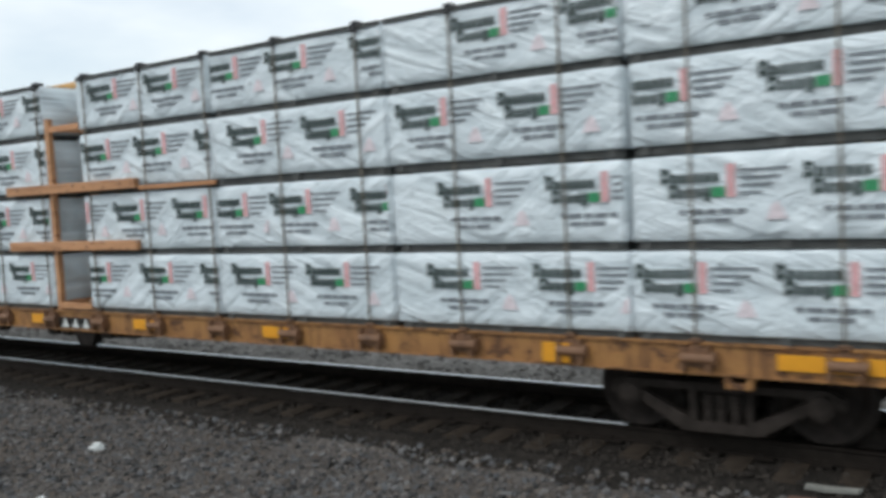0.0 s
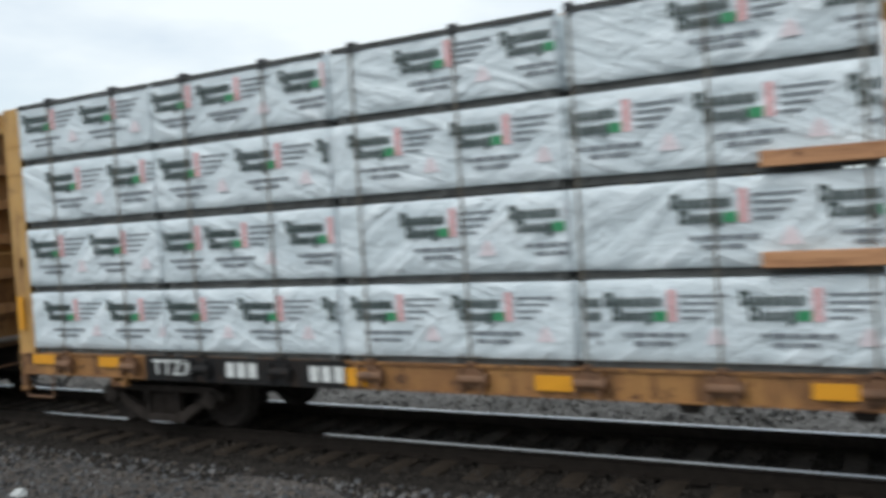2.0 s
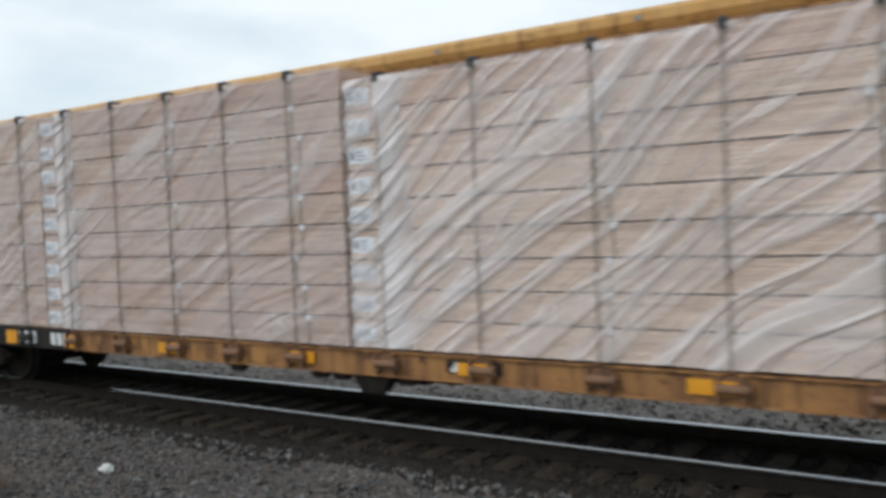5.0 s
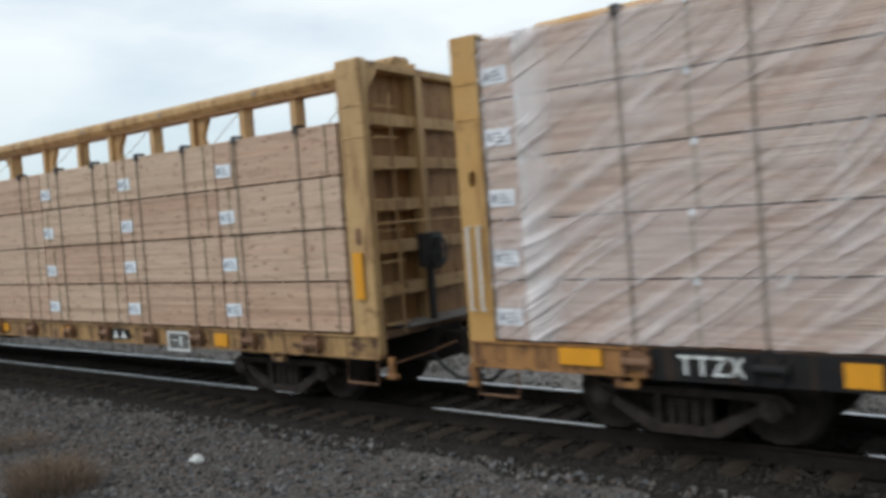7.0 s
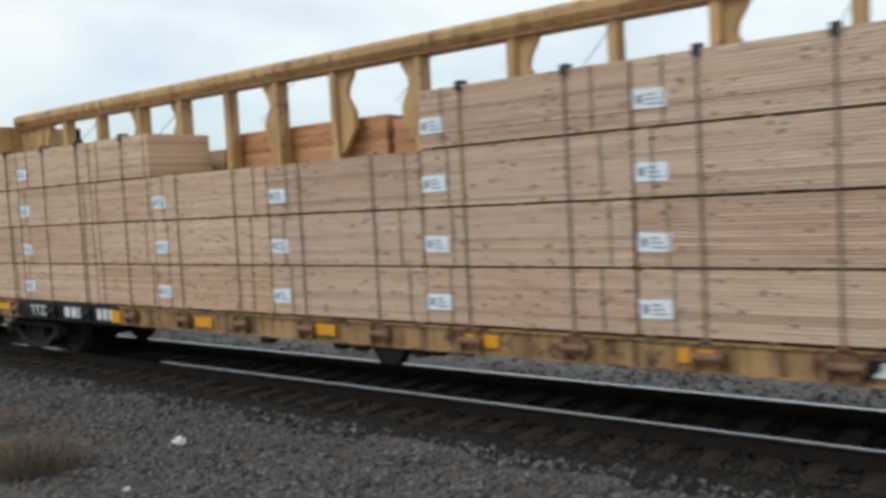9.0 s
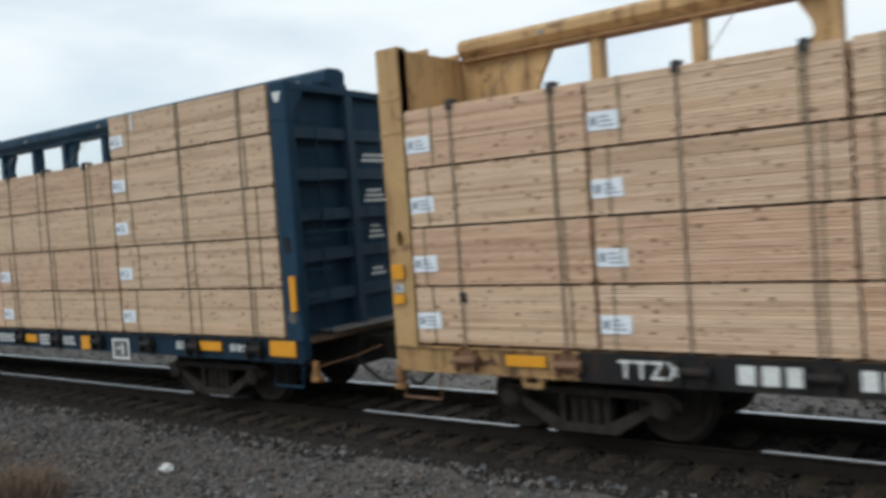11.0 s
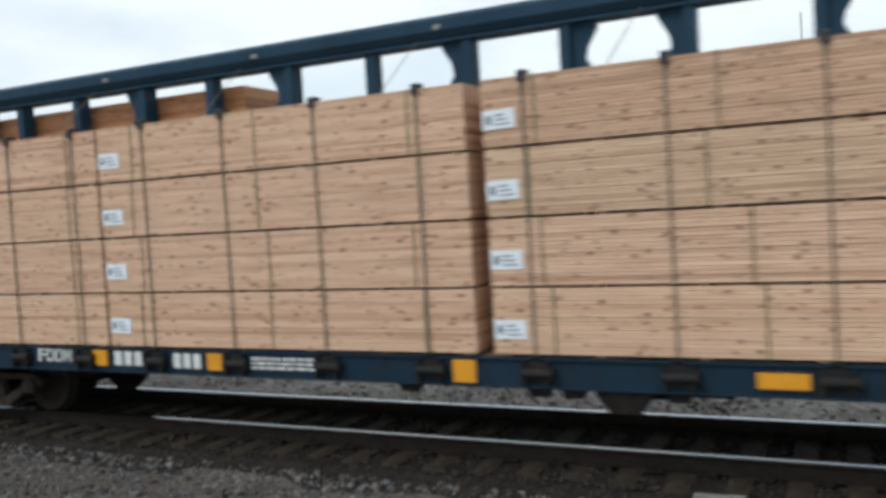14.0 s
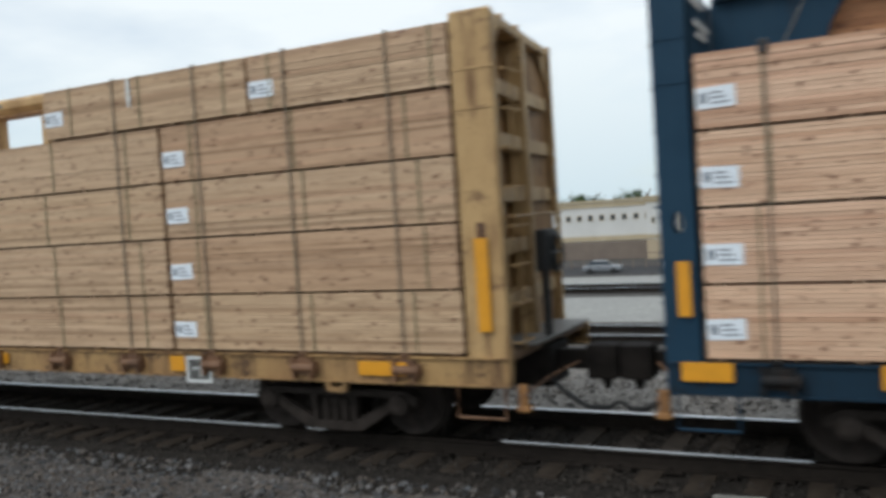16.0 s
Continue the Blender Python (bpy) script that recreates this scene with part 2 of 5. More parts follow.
def film_material(name, turn, amount, least):
    k = Nodes(name)

    bend = k.n.new("ShaderNodeTexNoise")
    bend.inputs["Scale"].default_value, bend.inputs["Detail"].default_value = 0.38, 1.0
    k.l.new(k.co, bend.inputs["Vector"])
    flat = k.co
    k.co = k.mix(0.9, flat, bend.outputs["Color"], "ADD")

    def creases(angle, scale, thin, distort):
        """Long thin curved folds, running at an angle; the cover whitens them as lit highlights."""
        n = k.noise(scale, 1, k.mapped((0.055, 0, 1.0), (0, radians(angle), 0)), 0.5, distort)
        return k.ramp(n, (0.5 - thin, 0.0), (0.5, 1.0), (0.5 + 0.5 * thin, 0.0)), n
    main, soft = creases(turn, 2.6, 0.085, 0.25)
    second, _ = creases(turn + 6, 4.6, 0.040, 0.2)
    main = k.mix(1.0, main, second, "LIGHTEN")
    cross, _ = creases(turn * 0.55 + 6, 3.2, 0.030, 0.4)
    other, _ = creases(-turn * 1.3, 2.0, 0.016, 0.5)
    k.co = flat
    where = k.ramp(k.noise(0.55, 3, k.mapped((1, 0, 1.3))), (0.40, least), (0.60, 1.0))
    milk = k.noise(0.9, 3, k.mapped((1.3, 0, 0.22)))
    # Light caught on the folds, painted as whitish cover along the creases.
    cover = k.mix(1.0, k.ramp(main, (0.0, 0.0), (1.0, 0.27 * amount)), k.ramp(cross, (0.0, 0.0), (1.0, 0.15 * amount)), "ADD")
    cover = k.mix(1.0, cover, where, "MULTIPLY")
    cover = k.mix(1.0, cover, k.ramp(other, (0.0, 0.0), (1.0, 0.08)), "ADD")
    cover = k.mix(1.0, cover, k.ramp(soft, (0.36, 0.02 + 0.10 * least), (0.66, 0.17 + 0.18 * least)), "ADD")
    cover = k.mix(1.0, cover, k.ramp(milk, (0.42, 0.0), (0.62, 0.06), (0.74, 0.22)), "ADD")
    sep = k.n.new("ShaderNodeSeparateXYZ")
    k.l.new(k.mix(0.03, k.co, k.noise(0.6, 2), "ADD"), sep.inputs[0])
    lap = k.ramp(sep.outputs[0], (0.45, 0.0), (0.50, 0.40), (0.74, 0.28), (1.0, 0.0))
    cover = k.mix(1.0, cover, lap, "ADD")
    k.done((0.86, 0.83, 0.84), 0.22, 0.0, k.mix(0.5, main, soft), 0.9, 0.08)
    clear = k.n.new("ShaderNodeBsdfTransparent")
    clear.inputs[0].default_value = (0.985, 0.97, 0.965, 1)
    both = k.n.new("ShaderNodeMixShader")
    k.l.new(cover, both.inputs[0])
    k.l.new(clear.outputs[0], both.inputs[1])
    k.l.new(k.b.outputs[0], both.inputs[2])
    k.l.new(both.outputs[0], k.n["Material Output"].inputs["Surface"])
    return k.m


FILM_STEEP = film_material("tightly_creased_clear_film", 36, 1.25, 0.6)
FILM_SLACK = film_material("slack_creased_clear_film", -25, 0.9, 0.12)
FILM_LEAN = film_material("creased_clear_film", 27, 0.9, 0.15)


def gravel_material(name, pale, dark, size):
    k = Nodes(name)
    cell = k.voronoi(size, None, "Color")
    edge = k.voronoi(size)
    n = k.noise(0.5, 5)
    sep = k.n.new("ShaderNodeSeparateColor")
    k.l.new(cell, sep.inputs[0])
    c = k.ramp(sep.outputs[0], (0.0, dark), (0.55, tuple((a + b) / 2 for a, b in zip(pale, dark))), (1.0, pale))
    c = k.mix(k.ramp(n, (0.35, 0.0), (0.7, 0.5)), c, dark)
    return k.done(c, 0.95, 0.0, edge, 0.9, 0.02, 0.12)


GRAVEL = gravel_material("grey_brown_gravel", (0.155, 0.138, 0.126), (0.053, 0.048, 0.045), 24)
# Oily, and darkened further to hold the train's shade.
BALLAST = gravel_material("oily_shaded_ballast", (0.034, 0.029, 0.025), (0.014, 0.0125, 0.011), 18)
PALEBALLAST = gravel_material("pale_far_ballast", (0.33, 0.31, 0.29), (0.14, 0.13, 0.12), 14)
FARGROUND = gravel_material("far_yard_gravel", (0.11, 0.105, 0.1), (0.07, 0.066, 0.062), 6)
PALESTRIP = gravel_material("pale_service_road", (0.36, 0.36, 0.34), (0.26, 0.26, 0.25), 9)
ASPHALT = gravel_material("worn_asphalt", (0.075, 0.075, 0.078), (0.045, 0.045, 0.047), 12)


def stone_material(name, *cols):
    k = Nodes(name)
    c = k.ramp(k.island(), *[(i / (len(cols) - 1), c) for i, c in enumerate(cols)])
    c = k.mix(k.ramp(k.noise(60, 3), (0.35, 0.0), (0.75, 0.4)), c, (0.05, 0.045, 0.04))
    return k.done(c, 0.95, 0.0, k.noise(90, 3), 0.3, 0.003, 0.12)


STONES = stone_material("crushed_stone", (0.027, 0.027, 0.028), (0.064, 0.063, 0.064), (0.122, 0.098, 0.081), (0.078, 0.082, 0.089), (0.150, 0.130, 0.113), (0.097, 0.103, 0.110), (0.21, 0.20, 0.196))
# Oil plus the shade beneath the train, both in these stone colours.
DARKSTONES = stone_material("oily_shaded_stone", (0.017, 0.0148, 0.013), (0.0255, 0.022, 0.019), (0.034, 0.029, 0.025), (0.047, 0.040, 0.034))
PALESTONES = stone_material("pale_crushed_stone", (0.12, 0.115, 0.11), (0.22, 0.21, 0.2), (0.33, 0.31, 0.29), (0.42, 0.40, 0.38))
# Creosoted wood, its colour lowered for the shade between the rails.
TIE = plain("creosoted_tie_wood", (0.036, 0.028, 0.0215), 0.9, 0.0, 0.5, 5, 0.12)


# ---- mesh helpers ----
class Shape:
    """Gathers boxes, prisms and tubes into one mesh."""

    def __init__(self):
        self.v, self.f, self.s = [], [], []

    def add(self, verts, faces, slot=0):
        o = len(self.v)
        self.v += [tuple(p) for p in verts]
        self.f += [tuple(i + o for i in q) for q in faces]
        self.s += [slot] * len(faces)
        return self

    def box(self, x0, x1, y0, y1, z0, z1, slot=0):
        return self.add([(x0, y0, z0), (x1, y0, z0), (x1, y1, z0), (x0, y1, z0), (x0, y0, z1), (x1, y0, z1), (x1, y1, z1), (x0, y1, z1)],
                        [(0, 3, 2, 1), (4, 5, 6, 7), (0, 1, 5, 4), (1, 2, 6, 5), (2, 3, 7, 6), (3, 0, 4, 7)], slot)

    def prism(self, outline, a, b, axis="y", slot=0):
        """outline: (u, w) pairs in the plane across axis, run from a to b along it."""
        n = len(outline)
        put = {"y": lambda u, w, s: (u, s, w), "x": lambda u, w, s: (s, u, w), "z": lambda u, w, s: (u, w, s)}[axis]
        vs = [put(u, w, a) for u, w in outline] + [put(u, w, b) for u, w in outline]
        fs = [tuple(range(n)), tuple(range(2 * n - 1, n - 1, -1))] + [(i, i + n, (i + 1) % n + n, (i + 1) % n) for i in range(n)]
        return self.add(vs, fs, slot)

    def tube(self, path, r, sides=8, slot=0):
        pts = [Vector(p) for p in path]
        vs, fs = [], []
        for i, p in enumerate(pts):
            d = (pts[min(i + 1, len(pts) - 1)] - pts[max(i - 1, 0)]).normalized()
            a = d.orthogonal().normalized()
            b = d.cross(a)
            vs += [p + a * (r * math.cos(k * math.tau / sides)) + b * (r * math.sin(k * math.tau / sides)) for k in range(sides)]
        for i in range(len(pts) - 1):
            for k in range(sides):
                m = (k + 1) % sides
                fs.append((i * sides + k, i * sides + m, (i + 1) * sides + m, (i + 1) * sides + k))
        fs += [tuple(range(sides - 1, -1, -1)), tuple(range((len(pts) - 1) * sides, len(pts) * sides))]
        return self.add(vs, fs, slot)

    def lathe(self, profile, sides=28, axis="y", slot=0):
        """profile: (radius, place along the axis) pairs, turned about the axis."""
        vs, fs, n = [], [], len(profile)
        for k in range(sides):
            c, s = math.cos(k * math.tau / sides), math.sin(k * math.tau / sides)
            vs += [(r * c, a, r * s) if axis == "y" else (a, r * c, r * s) for r, a in profile]
        for k in range(sides):
            m = (k + 1) % sides
            for i in range(n - 1):
                fs.append((k * n + i, k * n + i + 1, m * n + i + 1, m * n + i))
        return self.add(vs, fs, slot)

    def mesh(self, name, mats, smooth=False):
        me = bpy.data.meshes.new(name)
        me.from_pydata(self.v, [], self.f)
        for m in mats:
            me.materials.append(m)
        me.polygons.foreach_set("material_index", self.s)
        if smooth:
            me.polygons.foreach_set("use_smooth", [True] * len(self.f))
        bm = bmesh.new()
        bm.from_mesh(me)
        bmesh.ops.recalc_face_normals(bm, faces=bm.faces)
        bm.to_mesh(me)
        bm.free()
        return me


def part(name, shape, mats, parent=None, label="", at=None, bevel=0.0, smooth=False):
    mats = mats if isinstance(mats, (list, tuple)) else [mats]
    me = shape if isinstance(shape, bpy.types.Mesh) else shape.mesh(name, mats, smooth)
    ob = new(name, me)
    if parent:
        ob.parent = parent
    if at:
        ob.location = at
    if label:
        tagged(ob, label)
    if bevel:
        b = ob.modifiers.new("edge", "BEVEL")
        b.width, b.segments, b.limit_method = bevel, 2, "ANGLE"
    return ob


def B(*a, **k):
    return Shape().box(*a, **k)


# ---- the train's run ----
NEAR, MID, RAIL_A, RAIL_B = 7.906, 9.266, 8.513, 10.018
FAR = 2 * MID - NEAR


def run(t):
    u = (t - 8) / 8
    return 8 * (6.0379 * u - 0.0272 * u * u)


RUN_TIMES = (0, 4, 8, 12, 16)
movers = []
wheelsets = []


def rides(ob, x, y=0.0, z=0.0):
    movers.append((ob, x, y, z))
    ob.matrix_basis = pose(x + run(0), y, z)
    return ob


# ---- ground and tracks ----
def sheet(name, label, rows, x0, x1, mat, category, steps=60, rough=0.0):
    """A strip of ground; rows: (y, z) lines across, run from x0 to x1."""
    vs, fs = [], []
    for i in range(steps + 1):
        x = x0 + (x1 - x0) * i / steps
        for y, z in rows:
            vs.append((x, y, z + rough * (noise.noise((x * 0.7, y * 0.9, 3)) + 0.5 * noise.noise((x * 2.1, y * 2.3, 7)))))
    n = len(rows)
    for i in range(steps):
        for j in range(n - 1):
            fs.append((i * n + j, (i + 1) * n + j, (i + 1) * n + j + 1, i * n + j + 1))
    return tagged(part(name, Shape().add(vs, fs), mat), label, category, kind="structure")


GZ = -0.35
sheet("ground", "grey brown crushed stone lot beside the railway", [(-400, GZ)] + [(-4 + 0.45 * i, GZ) for i in range(26)] + [(7.45, GZ + 0.008), (7.58, GZ + 0.045), (7.70, GZ + 0.02)],
      -70, 50, GRAVEL, "ground", 220, 0.035)
sheet("trackbed", "oily ballast under the railway track, darkened for the train's shade", [(7.1, GZ - 0.1), (7.40, GZ - 0.01), (7.62, GZ + 0.06), (7.82, GZ + 0.135), (8.0, -0.205), (8.35, -0.20), (8.7, -0.205), (9.27, -0.21), (9.8, -0.205), (10.2, -0.2)],
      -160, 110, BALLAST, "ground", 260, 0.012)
sheet("far_shoulder", "pale grey ballast shoulder behind the track", [(10.15, -0.205), (10.6, -0.16), (11.6, -0.12), (13.0, -0.25), (15.5, -0.5), (17, -0.6)],
      -160, 110, PALEBALLAST, "ground", 260, 0.05)
sheet("yard_ground", "dull grey gravel of the rail yard", [(16.8, -0.62), (22, -0.62), (28, -0.62), (36.5, -0.62), (60, -2.6), (95, -5.5), (140, -5.6), (3000, -6.0)],
      -2500, 2500, FARGROUND, "ground", 40)
sheet("service_road", "pale grey gravel service road in the yard", [(21.9, -0.6), (22.2, -0.58), (27.4, -0.58), (27.7, -0.6)], -200, 120, PALESTRIP, "road", 60, 0.02)
sheet("pale_verge", "pale gravel verge behind the yard track", [(32.0, -0.6), (32.2, -0.585), (35.2, -0.585), (35.4, -0.6)], -200, 120, PALESTRIP, "road", 60, 0.02)
sheet("parking_lot", "dark asphalt parking lot below the buildings", [(37, -0.64), (60, -2.58), (95, -5.47), (118, -5.57)], -200, 120, ASPHALT, "parking lot", 20)
sheet("far_land", "wide flat ground behind the viewer", [(-3000, -0.6), (-398, -0.4)], -2500, 2500, FARGROUND, "ground", 4)


def rail(name, label, y, top, x0, x1, wide=0.074, face=None):
    w = wide / 2
    o = [(y - 0.07, top - 0.17), (y + 0.07, top - 0.17), (y + 0.07, top - 0.155), (y + 0.012, top - 0.135), (y + 0.012, top - 0.045), (y + w, top - 0.03), (y + w, top - 0.008),
         (y + w - 0.008, top - 0.003), (y - w + 0.008, top - 0.003), (y - w, top - 0.008), (y - w, top - 0.03), (y - 0.012, top - 0.045), (y - 0.012, top - 0.135), (y - 0.07, top - 0.155)]
    r = part(name, Shape().prism(o, x0, x1, "x"), RAILSIDE)
    tagged(r, label, "rail", kind="structure")
    s = Shape().prism([(y - w + 0.008, top - 0.0028), (y + w - 0.008, top - 0.0028), (y + w - 0.011, top), (y - w + 0.011, top)], x0, x1, "x")
    part("running_face", s, face or RAILTOP, r, "worn polished running surface")
    return r


rail("rail_near", "steel rail with a head greyed for dark reflections", RAIL_A, 0.0, -160, 110, 0.084, DULLTOP)
rail("rail_far", "steel rail with a bright polished head", RAIL_B, 0.0, -160, 110)

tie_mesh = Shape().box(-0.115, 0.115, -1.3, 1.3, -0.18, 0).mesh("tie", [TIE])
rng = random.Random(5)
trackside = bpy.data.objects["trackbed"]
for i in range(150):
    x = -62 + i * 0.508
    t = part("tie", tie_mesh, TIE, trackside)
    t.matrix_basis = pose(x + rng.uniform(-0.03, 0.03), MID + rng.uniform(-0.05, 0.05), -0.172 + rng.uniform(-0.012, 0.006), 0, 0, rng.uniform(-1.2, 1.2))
plate_mesh = Shape().box(-0.09, 0.09, -0.17, 0.17, 0, 0.014).box(-0.07, -0.03, -0.1, -0.07, 0.014, 0.045).box(0.03, 0.07, 0.07, 0.1, 0.014, 0.045).mesh("tie_plate", [RAILSIDE])
for i in range(110):
    x = -42 + i * 0.508
    for y in (RAIL_A, RAIL_B):
        p = part("tie_plate", plate_mesh, RAILSIDE, trackside)
        p.matrix_basis = pose(x, y, -0.168)


def stones(name, label, count, x0, x1, y0, y1, low, high, zfun, mat, seed, parent=None):
    """Loose angular stones, joined."""
    g = np.random.default_rng(seed)
    base = np.array([(-1, -1, -.6), (1, -.8, -.7), (.9, 1, -.6), (-.8, .9, -.7), (-.6, -.7, .6), (.7, -.5, .7), (.5, .7, .6), (-.7, .5, .7)]) * 0.6
    quads = np.array([(0, 3, 2, 1), (4, 5, 6, 7), (0, 1, 5, 4), (1, 2, 6, 5), (2, 3, 7, 6), (3, 0, 4, 7)])
    px = g.uniform(x0, x1, count)
    py = y0 + (y1 - y0) * g.uniform(0, 1, count)
    size = low + (high - low) * g.uniform(0, 1, count) ** 2.2
    b = base[None] * g.uniform(0.6, 1.3, (count, 8, 3)) * size[:, None, None]
    b[:, :, 2] *= 0.75
    a = g.uniform(0, math.tau, count)
    c, s = np.cos(a)[:, None], np.sin(a)[:, None]
    tilt = g.normal(0, 0.45, count)[:, None]
    x, y, z = b[:, :, 0], b[:, :, 1] * np.cos(tilt) - b[:, :, 2] * np.sin(tilt), b[:, :, 1] * np.sin(tilt) + b[:, :, 2] * np.cos(tilt)
    zz = np.array([zfun(p, q) for p, q in zip(px, py)])
    v = np.stack([x * c - y * s + px[:, None], x * s + y * c + py[:, None], z + (zz + size * 0.12)[:, None]], 2).reshape(-1, 3)
    f = (quads[None] + 8 * np.arange(count)[:, None, None]).reshape(-1, 4)
    me = bpy.data.meshes.new(name)
    me.from_pydata(v.tolist(), [], f.tolist())
    me.materials.append(mat)
    return tagged(new(name, me), label, "gravel", kind="stuff")


def lot_z(x, y):
    if y > 7.45:      # the lower half of the track shoulder
        return GZ + 0.015 + (y - 7.5) * 0.36
    return GZ + 0.035 * (noise.noise((x * 0.7, y * 0.9, 3)) + 0.5 * noise.noise((x * 2.1, y * 2.3, 7)))


stones("loose_gravel", "loose grey and brown crushed stone", 25500, -17, 5.5, 4.3, 7.70, 0.022, 0.075, lot_z, STONES, 3)
stones("far_gravel", "loose grey and brown crushed stone", 8500, -48, -17, 4.5, 7.70, 0.03, 0.08, lot_z, STONES, 4)
stones("track_ballast", "oily ballast stones between the ties, darkened for the train's shade", 18000, -30, 9, 7.54, 10.15, 0.022, 0.058, lambda x, y: -0.19 if y > 7.94 else GZ + 0.02 + max(0, y - 7.5) * 0.36, DARKSTONES, 5)
stones("shoulder_ballast", "pale grey ballast stones behind the track", 16000, -40, 10, 10.25, 15.0, 0.03, 0.09, lambda x, y: float(np.interp(y, [10.15, 10.6, 11.6, 13.0, 15.5], [-0.205, -0.16, -0.12, -0.25, -0.5])), PALESTONES, 6)

# other tracks of the yard
for y in (18.6, 20.1):
    rail("yard_rail", "rusty brown rail of a yard track", y, -0.42, -200, 120)
for y in (29.0, 30.5):
    rail("yard_rail", "rusty brown rail of a yard track", y, -0.42, -200, 120)


# ---- railcars ----
N, F = NEAR - MID, FAR - MID      # near and far side in a car's own space
Z_SILL, Z_DECK = 0.74, 1.04


def winch_mesh(mat):
    s = Shape().box(-0.11, 0.11, N - 0.035, N + 0.02, 0.80, 0.985)
    s.box(-0.14, -0.10, N - 0.075, N + 0.02, 0.76, 1.0).box(0.10, 0.14, N - 0.075, N + 0.02, 0.76, 1.0)
    drum = Shape().lathe([(0.0, -0.13), (0.05, -0.13), (0.05, 0.16), (0.075, 0.16), (0.075, 0.19), (0.0, 0.19)], 12, "x")
    s.add([(x, y + N - 0.05, z + 0.885) for x, y, z in drum.v], drum.f)
    s.box(-0.05, 0.05, N - 0.03, N + 0.03, 0.985, 1.06)
    return s.mesh("winch", [mat])


def wheel_shape(y, side):
    """One wheel; side is -1 where its outer face looks to the near side."""
    p = [(0.0, 0.05), (0.075, 0.05), (0.085, 0.03), (0.12, 0.0), (0.30, -0.02), (0.355, 0.015), (0.405, 0.03), (0.418, -0.0), (0.425, -0.07), (0.452, -0.078), (0.452, -0.10), (0.35, -0.10), (0.33, -0.06), (0.12, -0.05), (0.0, -0.05)]
    s = Shape().lathe(p, 32)
    s.v = [(a, y + side * b, c) for a, b, c in s.v]
    return s


WHEEL_R = 0.425
wheelset_mesh = None


def truck(car, x):
    """A freight truck: two side frames, bolster and two turning wheelsets."""
    global wheelset_mesh
    t = part("truck", Shape().box(-0.2, 0.2, -1.0, 1.0, 0.36, 0.60).lathe([(0, 0), (0.01, 0)], 4), STEEL, car, "grimy cast steel truck, darkened for shade", (x, 0, 0))
    for side in (-1, 1):
        y0, y1 = sorted((side * 0.93, side * 1.07))
        s = Shape()
        s.prism([(-1.10, 0.50), (-0.95, 0.58), (0.95, 0.58), (1.10, 0.50), (1.10, 0.40), (0.70, 0.50), (-0.70, 0.50), (-1.10, 0.40)], y0, y1)
        for m in (-1, 1):
            s.prism([(m * 1.03, 0.50), (m * 0.86, 0.50), (m * 0.28, 0.21), (m * 0.24, 0.09), (m * 0.37, 0.09)], y0 + 0.01, y1 - 0.01)
            s.prism([(m * 0.23, 0.50), (m * 0.31, 0.50), (m * 0.30, 0.12), (m * 0.23, 0.12)], y0 + 0.015, y1 - 0.015)
        s.prism([(-0.37, 0.09), (0.37, 0.09), (0.30, 0.19), (-0.30, 0.19)], y0, y1)
        part("side_frame", s, FRAME_STEEL, t, "", None, 0.012)
        for i in range(3):
            r = Shape().lathe([(0, 0.0)] + [(0.044 + 0.012 * (j % 2), 0.022 * j) for j in range(14)] + [(0, 0.30)], 10)
            r.v = [(-0.13 + 0.13 * i + a, (y0 + y1) / 2 + c, 0.17 + b) for a, b, c in r.v]
            part("coil_spring", r, FRAME_STEEL, t)
        for m in (-0.9, 0.9):
            b = Shape().lathe([(0, -0.10), (0.06, -0.10), (0.115, -0.07), (0.115, 0.08), (0, 0.08)], 14)
            b.v = [(a + m, side * 1.05 + c0 * 0.9, c + WHEEL_R) for a, c0, c in b.v]
            part("bearing_cap", b, FRAME_STEEL, t)
    if wheelset_mesh is None:
        s = wheel_shape(RAIL_A - MID, -1)
        o = wheel_shape(RAIL_B - MID, 1)
        s.add(o.v, o.f)
        a = Shape().lathe([(0, -0.98), (0.075, -0.98), (0.085, 0), (0.075, 0.98), (0, 0.98)], 14)
        s.add(a.v, a.f)
        for k in range(3):      # chalk and oil marks that show the turning
            c, d = math.cos(k * 2.1), math.sin(k * 2.1)
            s.box(0.2 * c - 0.03, 0.2 * c + 0.03, RAIL_A - MID - 0.005, RAIL_A - MID + 0.02, 0.2 * d - 0.03, 0.2 * d + 0.03)
        wheelset_mesh = s.mesh("wheelset", [WHEEL])
    for m in (-1, 1):      # brake beams between the wheels
        part("brake_beam", Shape().prism([(m * 0.40, 0.22), (m * 0.46, 0.22), (m * 0.46, 0.40), (m * 0.40, 0.40)], -0.86, 0.86).box(*sorted((m * 0.44, m * 0.50)), -0.84, -0.68, 0.16, 0.50).box(*sorted((m * 0.44, m * 0.50)), 0.68, 0.84, 0.16, 0.50)
             .tube([(m * 0.43, -0.8, 0.30), (m * 0.22, 0, 0.26), (m * 0.43, 0.8, 0.30)], 0.025, 6), STEEL, t, "", None, 0.01)
    # Added block, in place of brake rigging, hides far-side light from the near rail.
    part("brake_lever", Shape().prism([(-0.78, 0.14), (0.78, 0.14), (0.70, 0.34), (0.2, 0.40), (-0.2, 0.40), (-0.70, 0.34)], -0.22, 0.22), STEEL, t, "", None, 0.015)
    part("spring_plank", Shape().box(-0.26, 0.26, -0.93, 0.93, 0.10, 0.17).box(-0.17, 0.17, -0.6, 0.6, 0.17, 0.37), STEEL, t, "", None, 0.012)
    for m in (-0.9, 0.9):
        w = part("wheelset", wheelset_mesh, WHEEL, t)
